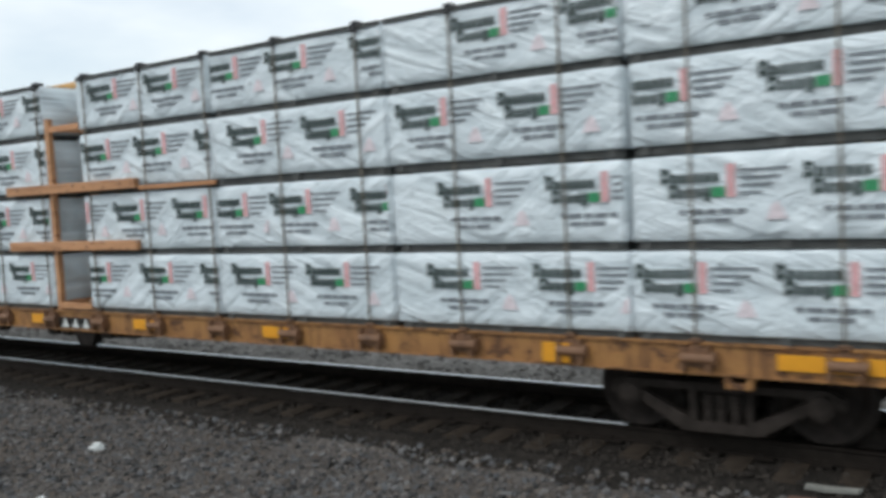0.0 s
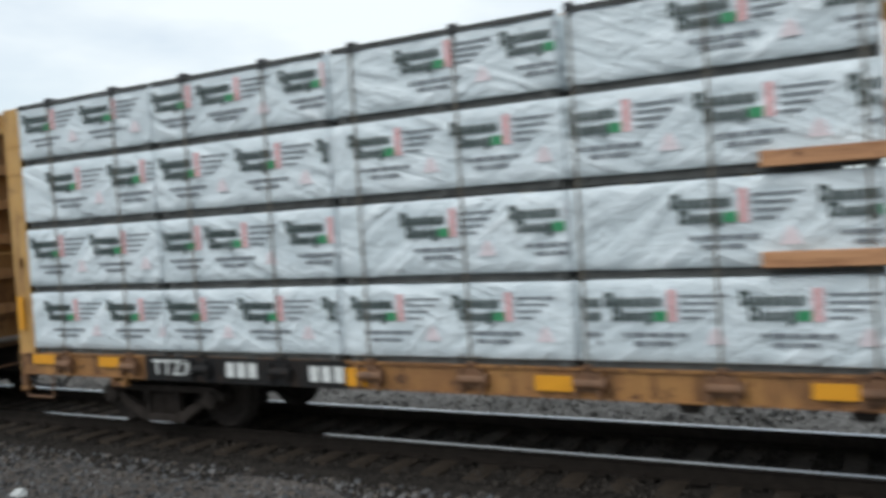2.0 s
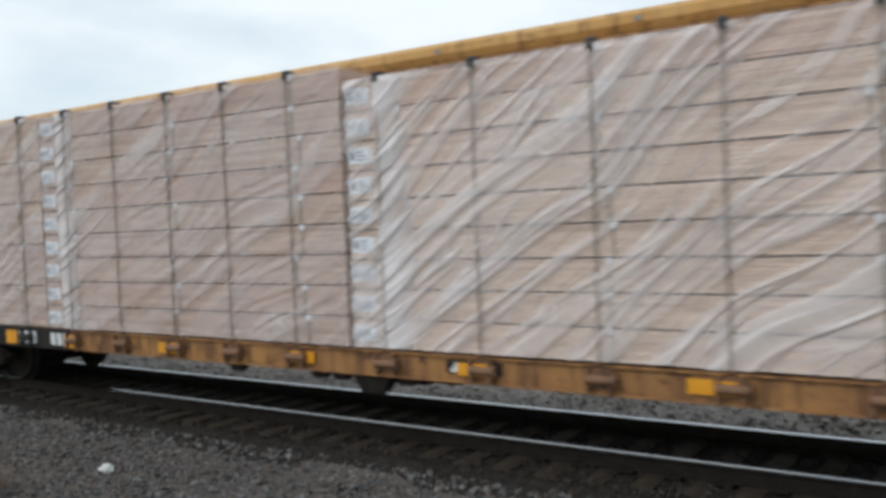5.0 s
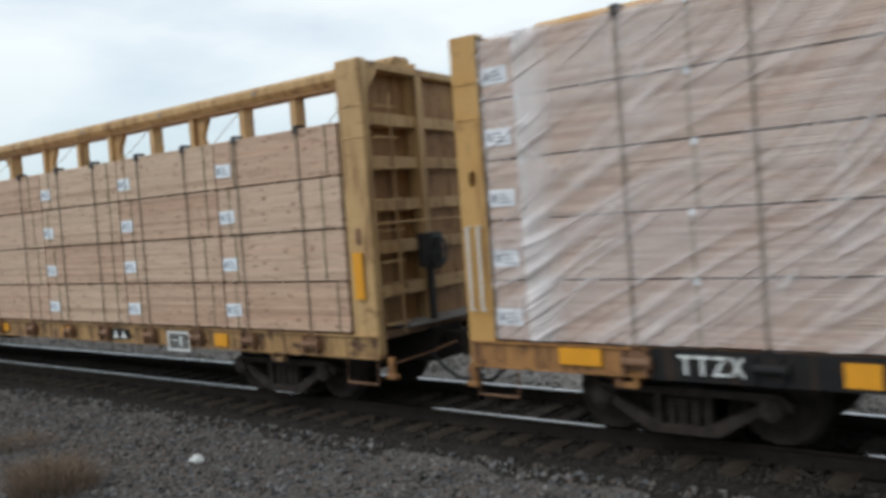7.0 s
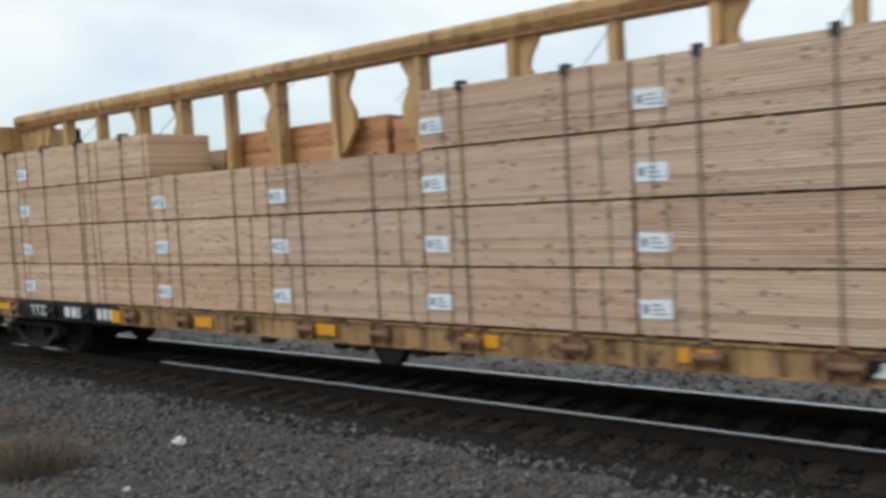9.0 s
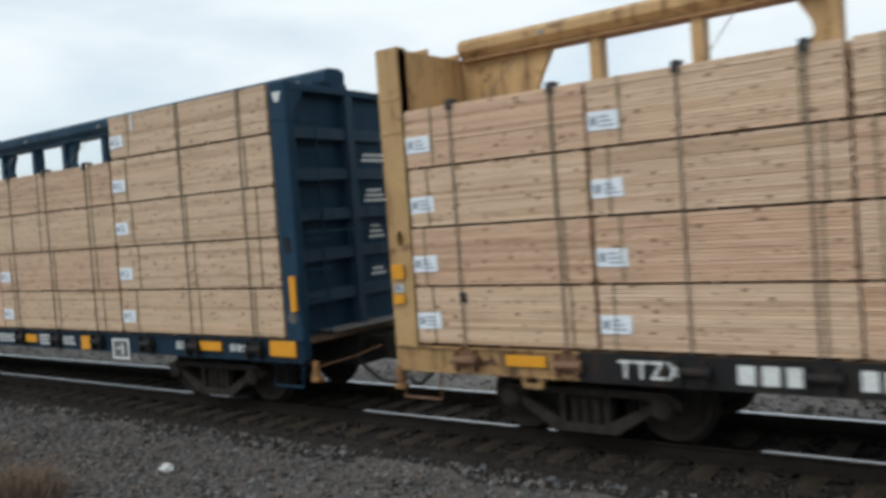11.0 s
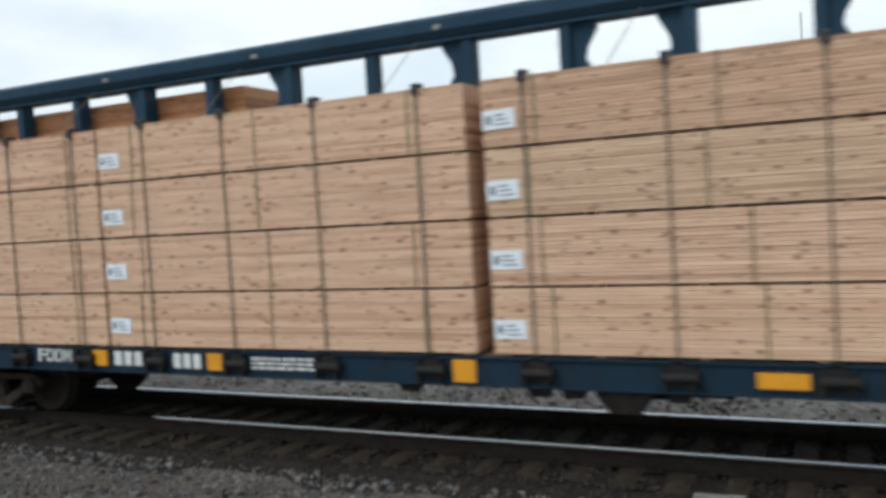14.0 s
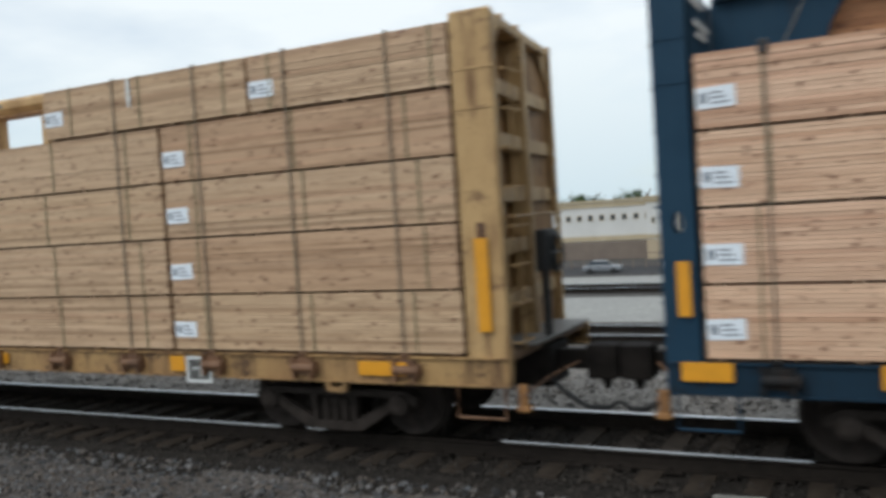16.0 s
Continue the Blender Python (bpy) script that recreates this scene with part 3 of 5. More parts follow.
        w.location = (m, 0, WHEEL_R)
        wheelsets.append((w, m, rng.uniform(0, 360)))
    return t


def bulkhead(car, xin, xout, paint, rung_paint, wheel=False, handles=True, top=4.46, taper=0.0, hole=2.9, inner=None):
    """An end wall from xin (towards the load) to xout, with ribs on its outer side; taper: how much shallower its far edge is."""
    d = 1 if xout > xin else -1
    y0, y1 = N + 0.004, F - 0.004
    inner = inner or paint

    def out(y, inset=0.0):
        return xout - d * (taper * (y - y0) / (y1 - y0) + inset)

    def slab(ya, yb, za, zb, inset=0.0, start=0.05):
        """A level bar between two widths, as deep as the wall is there."""
        s = Shape()
        p = [(xin + d * start, ya), (out(ya, inset), ya), (out(yb, inset), yb), (xin + d * start, yb)]
        return s.prism(p if d > 0 else p[::-1], za, zb, "z")
    w = part("bulkhead", Shape().box(*sorted((xin, xin + d * 0.05)), N + 0.02, F - 0.02, 0.98, top - 0.03), PANEL if d > 0 and paint is not NAVY else paint, car, "braced steel end wall")

    def holed_post(ya, yb, depth, low, high):
        """A corner post with an oval hand hole through it."""
        xm, r, n = xin + d * depth * 0.47, min(0.05, depth * 0.43), 10
        s = slab(ya, yb, 0.76, low - 0.05, 0.0, 0.0)
        q = slab(ya, yb, high + 0.05, top, 0.0, 0.0)
        s.add(q.v, q.f)
        zm, hz = (low + high) / 2, (high - low) / 2
        oval = [(xm + r * math.cos(k * math.tau / (2 * n)), zm + hz * math.sin(k * math.tau / (2 * n))) for k in range(2 * n + 1)]
        x0, x1 = sorted((xin, xin + d * depth))
        s.prism([(x1, low - 0.05), (x1, high + 0.05), (xm, high + 0.05)] + oval[:n + 1][n // 2::-1] + oval[2 * n - n // 2:2 * n][::-1] + [(xm, low - 0.05)], ya, yb)
        s.prism([(x0, low - 0.05), (x0, high + 0.05), (xm, high + 0.05)] + oval[n // 2:2 * n - n // 2 + 1] + [(xm, low - 0.05)], ya, yb)
        part("corner_post", s, paint, w, "corner post with a hand hole")
    if d > 0:
        holed_post(y1 - 0.10, y1, abs(out(y1 - 0.10) - xin), hole - 0.14, hole + 0.14)
        part("corner_post", slab(y0, y0 + 0.16, 0.76, top, 0.0, 0.0), paint, w, "", None, 0.03)
    else:
        part("corner_post", slab(y1 - 0.16, y1, 0.76, top, 0.0, 0.0), paint, w, "", None, 0.018)
        holed_post(y0, y0 + 0.16, abs(xout - xin), hole - 0.10, hole + 0.10)
    cap = slab(y0 + 0.16, y1 - 0.16, top - 0.12, top - 0.02, 0.02)
    for y in (-0.66, 0.0):
        cap.box(*sorted((xin + d * 0.07, out(y, 0.06))), y - 0.03, y + 0.03, top - 0.02, top + 0.06)
    part("top_cap", cap, paint, w, "", None, 0.01)
    for sgn, e in ((-1, y0 + 0.16), (1, y1 - 0.16)):
        xo = out(e, 0.05)
        part("corner_gusset", Shape().prism([(e, top - 0.12), (e - sgn * 0.24, top - 0.12), (e, top - 0.46)], xo - 0.01, xo + 0.01, "x"), paint, w)
    part("middle_post", slab(-0.08, 0.08, 1.0, top - 0.12, 0.015), inner, w, "", None, 0.01)
    for z in (1.55, 2.12, 2.68, 3.24, 3.80):
        part("rib", slab(y0 + 0.16, -0.08, z - 0.075, z + 0.085, 0.06), inner, w, "", None, 0.008)
        part("rib", slab(0.08, y1 - 0.16, z - 0.075, z + 0.085, 0.06), inner, w, "", None, 0.008)
    for i in range(8):
        z = 1.15 + i * 0.4
        xo = xout + d * 0.05
        part("ladder_rung", Shape().tube([(xout - d * 0.02, N + 0.19, z), (xo, N + 0.19, z), (xo, N + 0.58, z), (xout - d * 0.05, N + 0.58, z)], 0.012, 6), rung_paint, w)
    for y in (N + 0.58,):
        part("ladder_rail", Shape().tube([(xout - d * 0.05, y, 1.0), (xout - d * 0.05, y, 4.15)], 0.012, 6), rung_paint, w)
    part("hand_rail", Shape().tube([(xout, N + 0.17, 2.45), (xout + d * 0.06, N + 0.17, 2.45), (out(F - 0.2) + d * 0.06, F - 0.2, 2.45), (out(F - 0.2), F - 0.2, 2.45)], 0.015, 6), rung_paint, w)
    part("end_platform", Shape().box(*sorted((xin + d * 0.05, xout + d * 0.07)), -0.78, 1.1, 1.06, 1.09), GRATE, w, "worn grey metal walkway", None, 0.006)
    if handles:
        xm = (xin + xout) / 2
        for o in (-0.065, 0.085):
            part("grab_bar", Shape().tube([(xm + o, N - 0.0, 2.34), (xm + o, N - 0.06, 2.34), (xm + o, N - 0.06, 1.38), (xm + o, N, 1.38)], 0.017, 6), PAINTWHITE, w, "upright pale grab bar")
    if d > 0:
        xm = (xin + xout) / 2
        part("pocket", Shape().prism([(xm - 0.05, hole - 0.08), (xm - 0.03, hole - 0.11), (xm + 0.03, hole - 0.11), (xm + 0.05, hole - 0.08), (xm + 0.05, hole + 0.08), (xm + 0.03, hole + 0.11), (xm - 0.03, hole + 0.11), (xm - 0.05, hole + 0.08)], N - 0.004, N + 0.03), RUST if tone_of(paint) == "yellow" else BLACKPAINT, w, "rusty hand hole plate")
    for z in (3.55, 3.95):
        part("seam", Shape().box(*sorted((xin, xout)), N - 0.004, N + 0.01, z, z + 0.025), paint, w)
    if wheel:
        x = xout + d * 0.05
        r = Shape().lathe([(0.20, -0.02), (0.235, 0.0), (0.20, 0.02), (0.185, 0.0), (0.20, -0.02)], 20, "x")
        r.v = [(x + d * 0.13 + a, b - 0.28, c + 2.02) for a, b, c in r.v]
        for k in range(4):
            c0, s0 = 0.2 * math.cos(k * math.pi / 2), 0.2 * math.sin(k * math.pi / 2)
            r.tube([(x + d * 0.13, -0.28, 2.02), (x + d * 0.13, -0.28 + c0, 2.02 + s0)], 0.016, 6)
        part("brake_wheel", r, RUBBER, w, "black hand brake wheel")
        part("brake_housing", Shape().box(*sorted((xout, x + d * 0.08)), -0.48, -0.08, 1.82, 2.28).box(*sorted((xout, x + d * 0.03)), -0.33, -0.23, 1.1, 1.85), RUBBER, w, "black hand brake gear box", None, 0.02)
    return w


def tone_of(paint):
    return "blue" if paint is NAVY else "yellow"


def coupler(car, x, d):
    """Coupler, draft gear, hose and lever at an end; d is +1 or -1 outwards."""
    c = part("coupler", Shape().box(*sorted((x - d * 0.3, x + d * 0.50)), -0.075, 0.075, 0.68, 0.90).box(*sorted((x + d * 0.42, x + d * 0.765)), -0.20, 0.16, 0.60, 0.97)
             .box(*sorted((x + d * 0.66, x + d * 0.80)), 0.02, 0.2, 0.64, 0.95).prism([(x + d * 0.5, 0.62), (x + d * 0.68, 0.62), (x + d * 0.6, 0.44)], -0.07, 0.05), STEEL, car, "rusty knuckle coupler", None, 0.02)
    part("draft_box", Shape().box(*sorted((x - d * 0.9, x + d * 0.05)), -0.32, 0.32, 0.52, 0.98), STEEL, c, "", None, 0.02)
    hose = [(x + d * 0.02, -0.35, 0.66), (x + d * 0.22, -0.40, 0.50), (x + d * 0.45, -0.36, 0.33), (x + d * 0.66, -0.26, 0.30), (x + d * 0.76, -0.2, 0.36)]
    part("air_hose", Shape().tube(hose, 0.028, 8), RUBBER, c, "black rubber air hose", None, 0, True)
    part("uncoupling_lever", Shape().tube([(x + d * 0.05, N + 0.05, 0.56), (x + d * 0.12, N + 0.08, 0.66), (x + d * 0.1, -0.5, 0.68), (x + d * 0.35, -0.2, 0.80)], 0.014, 6), RUST, c)
    # sill step below the corner
    st = Shape().tube([(x - d * 0.08, N + 0.04, 0.78), (x - d * 0.08, N + 0.02, 0.40), (x - d * 0.62, N + 0.02, 0.40), (x - d * 0.62, N + 0.04, 0.78)], 0.017, 6)
    part("sill_step", st, RUST if car["tone"] == "yellow" else NAVY, c)
    bl = Shape().box(*sorted((x + d * 0.02, x + d * 0.12)), N + 0.10, N + 0.16, 0.46, 0.74).box(*sorted((x, x + d * 0.15)), N + 0.08, N + 0.2, 0.46, 0.52)
    part("end_bracket", bl, SILL_YELLOW, c, "", None, 0.015)


def gusset(x, d, big):
    w = 0.34 if big else 0.07
    if not big:
        return Shape().box(x - 0.065, x + 0.065, -0.1, 0.1, 1.04, 4.54)
    s = Shape().box(x - 0.06, x + 0.06, -0.12, 0.12, 1.04, 4.54)
    s.prism([(x, 4.52), (x + d * w, 4.52), (x + d * w, 4.42), (x + d * 0.22, 4.22), (x + d * 0.2, 4.1), (x + d * 0.34, 3.86), (x + d * 0.34, 3.6), (x + d * 0.12, 3.3), (x, 3.2)], -0.05, 0.05)
    return s


# beam posts in a car's own space: place, and the side that its gusset plate is on (0: a plain post)
POSTS = [(9.01, 0), (7.76, 0), (6.40, 1), (5.16, 0), (3.76, 1), (2.56, 0), (1.18, 1), (-0.34, -1), (-1.94, 1), (-3.2, -1), (-4.4, 0), (-5.65, -1), (-6.89, -1), (-8.26, 0), (-9.47, 0)]
BLUE_POSTS = [(-0.83, 1), (0.50, -1), (1.73, 1), (2.97, 0), (4.14, 1), (5.47, 0), (6.7, 1), (8.0, 0), (9.2, 0), (-2.0, -1), (-3.3, 0), (-4.5, -1), (-5.8, 0), (-7.0, -1), (-8.3, 0), (-9.5, 0)]


def railcar(label, X, left, right, paint, cap, sill, tone, winches, over, plates, signs, wheel_right, chord=(4.5, 4.76), top=4.46, posts=None, holes=(2.3, 2.3), bars=(False, False), inner=None):
    """A centre-beam flat car about X; left and right: outer ends and inner faces of its end walls."""
    car = new("centerbeam_railcar")
    posts = posts or POSTS
    car["tone"] = tone
    tagged(car, label, "railcar", "freight train")
    rides(car, X, MID, 0)
    l0, l1, r0, r1 = left[0] - X, left[1] - X, right[0] - X, right[1] - X
    part("deck", Shape().box(l0 + 0.05, r1 - 0.05, N + 0.05, F - 0.05, 0.96, 1.03), STICK, car, "dark worn deck")
    for y, dd in ((N, 1), (F, -1)):
        s = Shape().prism([(y, Z_SILL), (y, Z_DECK - 0.02), (y + dd * 0.16, Z_DECK - 0.02), (y + dd * 0.16, Z_DECK - 0.05), (y + dd * 0.02, Z_DECK - 0.05), (y + dd * 0.02, Z_SILL + 0.03), (y + dd * 0.14, Z_SILL + 0.03), (y + dd * 0.14, Z_SILL)], l0 + 0.02, r1 - 0.02, "x")
        part("side_sill", s, sill, car, "steel side sill")
    part("lower_flange", Shape().box(l0 + 0.02, r1 - 0.02, N - 0.02, N + 0.12, Z_SILL - 0.014, Z_SILL + 0.004).box(l0 + 0.02, r1 - 0.02, N - 0.03, N + 0.10, Z_DECK - 0.03, Z_DECK - 0.012), sill, car)
    part("center_sill", Shape().box(l0 + 0.6, r1 - 0.6, -0.28, 0.28, 0.58, 0.95), STEEL, car, "dark steel centre sill", None, 0.01)
    n = 16
    for i in range(n):
        x = l0 + 1.0 + (r1 - l0 - 2.0) * i / (n - 1)
        part("cross_bearer", Shape().prism([(N + 0.05, Z_SILL + 0.02), (N + 0.05, 0.95), (-0.28, 0.95), (-0.28, 0.62)], x - 0.05, x + 0.05, "x"), STEEL, car)
        part("cross_bearer", Shape().prism([(F - 0.05, Z_SILL + 0.02), (F - 0.05, 0.95), (0.28, 0.95), (0.28, 0.62)], x - 0.05, x + 0.05, "x"), STEEL, car)
    part("brake_gear", Shape().box(-0.5, 0.35, -0.75, -0.4, 0.52, 0.8).box(0.5, 0.9, -0.85, -0.5, 0.58, 0.85).prism([(-0.35, 0.74), (0.25, 0.74), (0.1, 0.5), (-0.2, 0.5)], N + 0.02, N + 0.2).tube([(l0 + 1.5, -0.55, 0.66), (r1 - 1.5, -0.55, 0.66)], 0.025, 6), STEEL, car, "dark brake gear under the floor", None, 0.015)
    black = winch_mesh(BLACKPAINT)
    wm = winch_mesh(RUST) if tone == "yellow" else black
    patch = next(((g[0], g[1]) for g in signs if g[4] == "patch"), (0, 0))
    lift = 0.036 if patch[1] else 0.020
    for x in winches:
        part("winch", black if patch[0] < x < patch[1] else wm, sill, car, "rusty load winch").location = (x - X, 0, 0)
    # centre beam
    c0, c1 = chord
    # Shade under the chord: sides slanted inwards below, lip browner on yellow cars.
    part("top_chord", Shape().prism([(-0.11, c0), (0.11, c0), (0.2, c0 + 0.10), (0.2, c1 - 0.06), (0.12, c1), (-0.12, c1), (-0.2, c1 - 0.06), (-0.2, c0 + 0.10)], l1 + 0.06, r0 - 0.02, "x"), paint, car, "long steel top chord", None, 0.01)
    part("chord_lip", Shape().box(l1 + 0.06, r0 - 0.02, -0.15, 0.15, c0 - 0.025, c0 + 0.004), PANEL if tone == "yellow" else paint, car)
    for x, d in posts:
        part("beam_post", gusset(x, d, d != 0), paint, car, "gusseted beam post" if d else "")
    for e, d in ((l1, 1), (r0, -1)):
        part("end_panel", Shape().prism([(e + d * 0.02, 1.04), (e + d * 0.02, c0), (e + d * 1.35, c0), (e + d * 1.15, c0 - 0.35), (e + d * 0.95, 3.6), (e + d * 0.95, 1.04)], -0.045, 0.045), cap, car, "solid steel beam panel")
    x = l1 + 1.0
    while x < r0:      # lashings from the chord down over the load
        part("lashing", Shape().tube([(x, -0.14, c0 + 0.02), (x - 0.28, -0.75, c0 - 0.7)], 0.006, 5), DARKSTRAP, car)
        part("chord_bolt", Shape().box(x + 0.25, x + 0.33, -0.215, -0.19, c0 + 0.115, c0 + 0.165), GRATE, car)
        x += 2.62
    bulkhead(car, r0, r1, paint, cap, wheel_right, bars[1], top, (r1 - r0) - 0.13, holes[1], inner)
    bulkhead(car, l1, l0, cap if tone == "yellow" else paint, cap, False, bars[0], top, 0.0, holes[0], inner)
    truck(car, -9.4)
    truck(car, 9.4)
    for x in (-2.35, -0.9, -0.55, 0.45):
        part("sill_bracket", Shape().prism([(x - 0.13, Z_SILL - 0.014), (x + 0.13, Z_SILL - 0.014), (x + 0.09, 0.63), (x - 0.09, 0.63)], N + 0.03, N + 0.16), STEEL, car, "", None, 0.01)
    if tone == "yellow":
        for x in (-9.85, 9.65):
            s = Shape().prism([(x - 0.15, Z_SILL), (x - 0.12, 0.60), (x + 0.12, 0.60), (x + 0.15, Z_SILL), (x + 0.08, Z_SILL), (x + 0.06, 0.66), (x - 0.06, 0.66), (x - 0.08, Z_SILL)], N + 0.01, N + 0.10)
            part("roping_staple", s, sill, car, "rusty roping staple", None, 0.01)
    coupler(car, r1, 1)
    coupler(car, l0, -1)
    for a, b, z0, z1 in plates:
        part("reflector", Shape().box(a - X, b - X, N - 0.040, N - 0.016, z0, z1), REFLECT, car, "yellow reflective plate")
    for a, b, z0, z1, kind in signs:
        if kind == "patch":
            part("paint_patch", Shape().box(a - X, b - X, N - 0.033, N - 0.002, 0.722, 1.034), BLACKPAINT, car, "black painted patch")
        elif kind == "data":      # a framed panel of unreadable lines
            s = Shape().box(a - X, b - X, N - 0.024, N - 0.014, z0, z1, 1)
            e = 0.035
            s.box(a - X, b - X, N - 0.030, N - 0.024, z0, z0 + e).box(a - X, b - X, N - 0.030, N - 0.024, z1 - e, z1)
            s.box(a - X, a - X + e, N - 0.030, N - 0.024, z0 + e, z1 - e).box(b - X - e, b - X, N - 0.030, N - 0.024, z0 + e, z1 - e)
            w, h = b - a, z1 - z0
            s.box(a - X + 0.25 * w, a - X + 0.45 * w, N - 0.030, N - 0.024, z0 + 0.5 * h, z0 + 0.58 * h)
            s.box(a - X + 0.55 * w, a - X + 0.65 * w, N - 0.030, N - 0.024, z0 + 0.25 * h, z0 + 0.75 * h)
            part("data_panel", s, [PAINTWHITE, DATAGREY], car, "white framed data panel")
        elif kind == "white":
            s = Shape().box(a - X, b - X, N - 0.024, N - 0.014, z0, z1)
            for j in range(3):
                zz = z0 + (z1 - z0) * (0.2 + 0.25 * j)
                s.box(a - X + 0.08 * (b - a), b - X - (0.1 + 0.12 * j) * (b - a), N - 0.028, N - 0.024, zz, zz + 0.025, 1)
            part("data_panel", s, [PAINTWHITE, TAGINK], car, "white data panel with unreadable lines")
        elif kind == "lines":      # small unreadable stencil lines
            s = Shape()
            for j in range(3):
                zz = z0 + (z1 - z0) * (j + 0.15) / 3
                u = a - X
                while u < b - X - 0.05:
                    wd = rng.uniform(0.04, 0.13)
                    s.box(u, min(u + wd, b - X), N - 0.020, N - 0.014, zz, zz + (z1 - z0) * 0.2)
                    u += wd + 0.03
            tagged(part("stencil", s, PAINTWHITE, car, "small white stencil lines"), kind="stuff")
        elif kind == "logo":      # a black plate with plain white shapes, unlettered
            part("logo_plate", Shape().box(a - X, b - X, N - 0.024, N - 0.006, z0, z1), BLACKPAINT, car, "black plate with plain white shapes")
            n = 3
            for j in range(n):
                u, w = a - X + (b - a) * (0.2 + 0.3 * j), 0.085
                part("logo_shape", Shape().prism([(u - 0.02, z1 - 0.02), (u + 0.02, z1 - 0.02), (u + 0.03, z0 + 0.075), (u + w, z0 + 0.03), (u + w, z0 + 0.012), (u - w, z0 + 0.012), (u - w, z0 + 0.03), (u - 0.03, z0 + 0.075)], N - 0.029, N - 0.024), PAINTWHITE, car)
        elif kind == "digits":     # number blocks as plain bars
            w = (b - a) / 3
            for j in range(3):
                part("number_bar", Shape().box(a - X + j * w + 0.14 * w, a - X + (j + 1) * w - 0.14 * w, N - lift - 0.002, N - lift + 0.004, z0, z1), PAINTWHITE, car, "white number bar")
        else:
            cell = (b - a) / len(kind)
            for j, ch in enumerate(kind):
                cu = bpy.data.curves.new("mark", "FONT")
                cu.body, cu.size, cu.extrude, cu.offset = ch, 1.0, 0.004, 0.012
                tmp = bpy.data.objects.new("mark", cu)
                me = bpy.data.meshes.new_from_object(tmp)
                bpy.data.objects.remove(tmp)
                me.materials.clear()
                me.materials.append(PAINTWHITE)
                xs, ys = [v.co.x for v in me.vertices], [v.co.y for v in me.vertices]
                fx, fy = 0.88 * cell / (max(xs) - min(xs)), (z1 - z0) / (max(ys) - min(ys))
                for v in me.vertices:
                    v.co = ((v.co.x - min(xs)) * fx + a - X + (j + 0.06) * cell, N - lift - v.co.z, (v.co.y - min(ys)) * fy + z0)
                part("letter", me, PAINTWHITE, car, "white stencilled letter " + ch)
    for x in winches:
        top, c = next(((h, k) for a, b, h, k in over if a < x < b), (0, 0))
        if not top:
            continue
        td = part("tie_down", Shape().box(x - X - 0.009, x - X + 0.009, N - 0.022, N - 0.012, 0.95, top).box(x - X - 0.009, x - X + 0.009, N - 0.022, -0.1, top + 0.004, top + 0.012), DARKSTRAP, car, "dark load tie-down cable")
        if c == 1:
            q = 0.036
            part("corner_protector", Shape().prism([(N - 0.035, top - q * 2), (N - 0.035, top + 0.03), (N - 0.01, top + 0.045), (N + 0.13, top + 0.045), (N + 0.13, top + 0.012), (N - 0.01, top + 0.01), (N - 0.012, top - q * 2)], x - X - q, x - X + q, "x"), CAP, td, "black plastic corner protector")
    return car


def steps(x0, n, step):
    return [x0 + i * step for i in range(n)]


YL = "yellow"
def car_plates(X):
    return [(X - 11.5, X - 11.0, 0.88, 1.01), (X - 10.15, X - 9.7, 0.87, 1.0), (X - 6.12, X - 5.87, 0.76, 0.96), (X - 3.85, X - 3.45, 0.80, 0.95), (X - 1.3, X - 0.9, 0.82, 0.96),
            (X + 1.2, X + 1.65, 0.82, 0.96), (X + 3.75, X + 4.2, 0.82, 0.96), (X + 7.7, X + 8.0, 0.76, 0.96), (X + 10.0, X + 10.5, 0.82, 0.96)]


car_a = railcar("weathered yellow centre-beam railcar carrying white wrapped lumber", 36.90, (25.08, 25.40), (48.42, 48.67), YELLOW, YELLOW, SILL_YELLOW, YL, steps(26.06, 9, 1.256) + steps(37.3, 9, 1.268),
                ((25, 36.25, 4.505, 1), (37.1, 49, 4.505, 1)), car_plates(36.90) + [(47.1, 47.8, 0.82, 0.96), (25.15, 25.27, 1.36, 1.83)],
                [(27.62, 30.78, 0.755, 1.02, "patch"), (27.75, 28.45, 0.80, 0.99, "TTZX"), (28.98, 29.5, 0.80, 0.98, "digits"), (30.24, 30.76, 0.79, 0.97, "digits"), (36.29, 37.14, 0.77, 0.93, "logo")], False, top=4.49, posts=[q for q in POSTS if q[0] != -0.34], holes=(2.29, 2.9))
car_b = railcar("weathered yellow centre-beam railcar carrying film-covered lumber", 11.85, (0.04, 0.40), (23.24, 23.62), YELLOW, YELLOW, SILL_YELLOW, YL, [2.13, 3.45, 4.70, 5.95, 7.15, 8.35, 9.5, 10.65, 12.06, 13.35, 14.72, 16.0, 17.28, 18.53, 19.8, 21.05, 22.4],
                ((0, 5.2, 4.43, 1), (5.2, 11.5, 4.41, 1), (11.5, 18.0, 4.22, 1), (18.0, 23, 4.475, 1)),
                car_plates(11.85)[2:] + [(1.25, 1.75, 0.82, 1.0), (4.1, 4.4, 0.76, 0.98), (21.85, 22.5, 0.80, 0.98)],
                [(2.3, 5.9, 0.755, 1.02, "patch"), (2.58, 3.25, 0.79, 0.98, "TTZX"), (4.45, 4.98, 0.79, 0.98, "digits"), (5.35, 5.85, 0.79, 0.98, "digits"), (17.35, 17.9, 0.64, 0.96, "data"), (12.9, 13.6, 0.84, 0.98, "logo")], False, top=4.50, holes=(2.88, 2.88), bars=(True, True), inner=OCHRE)
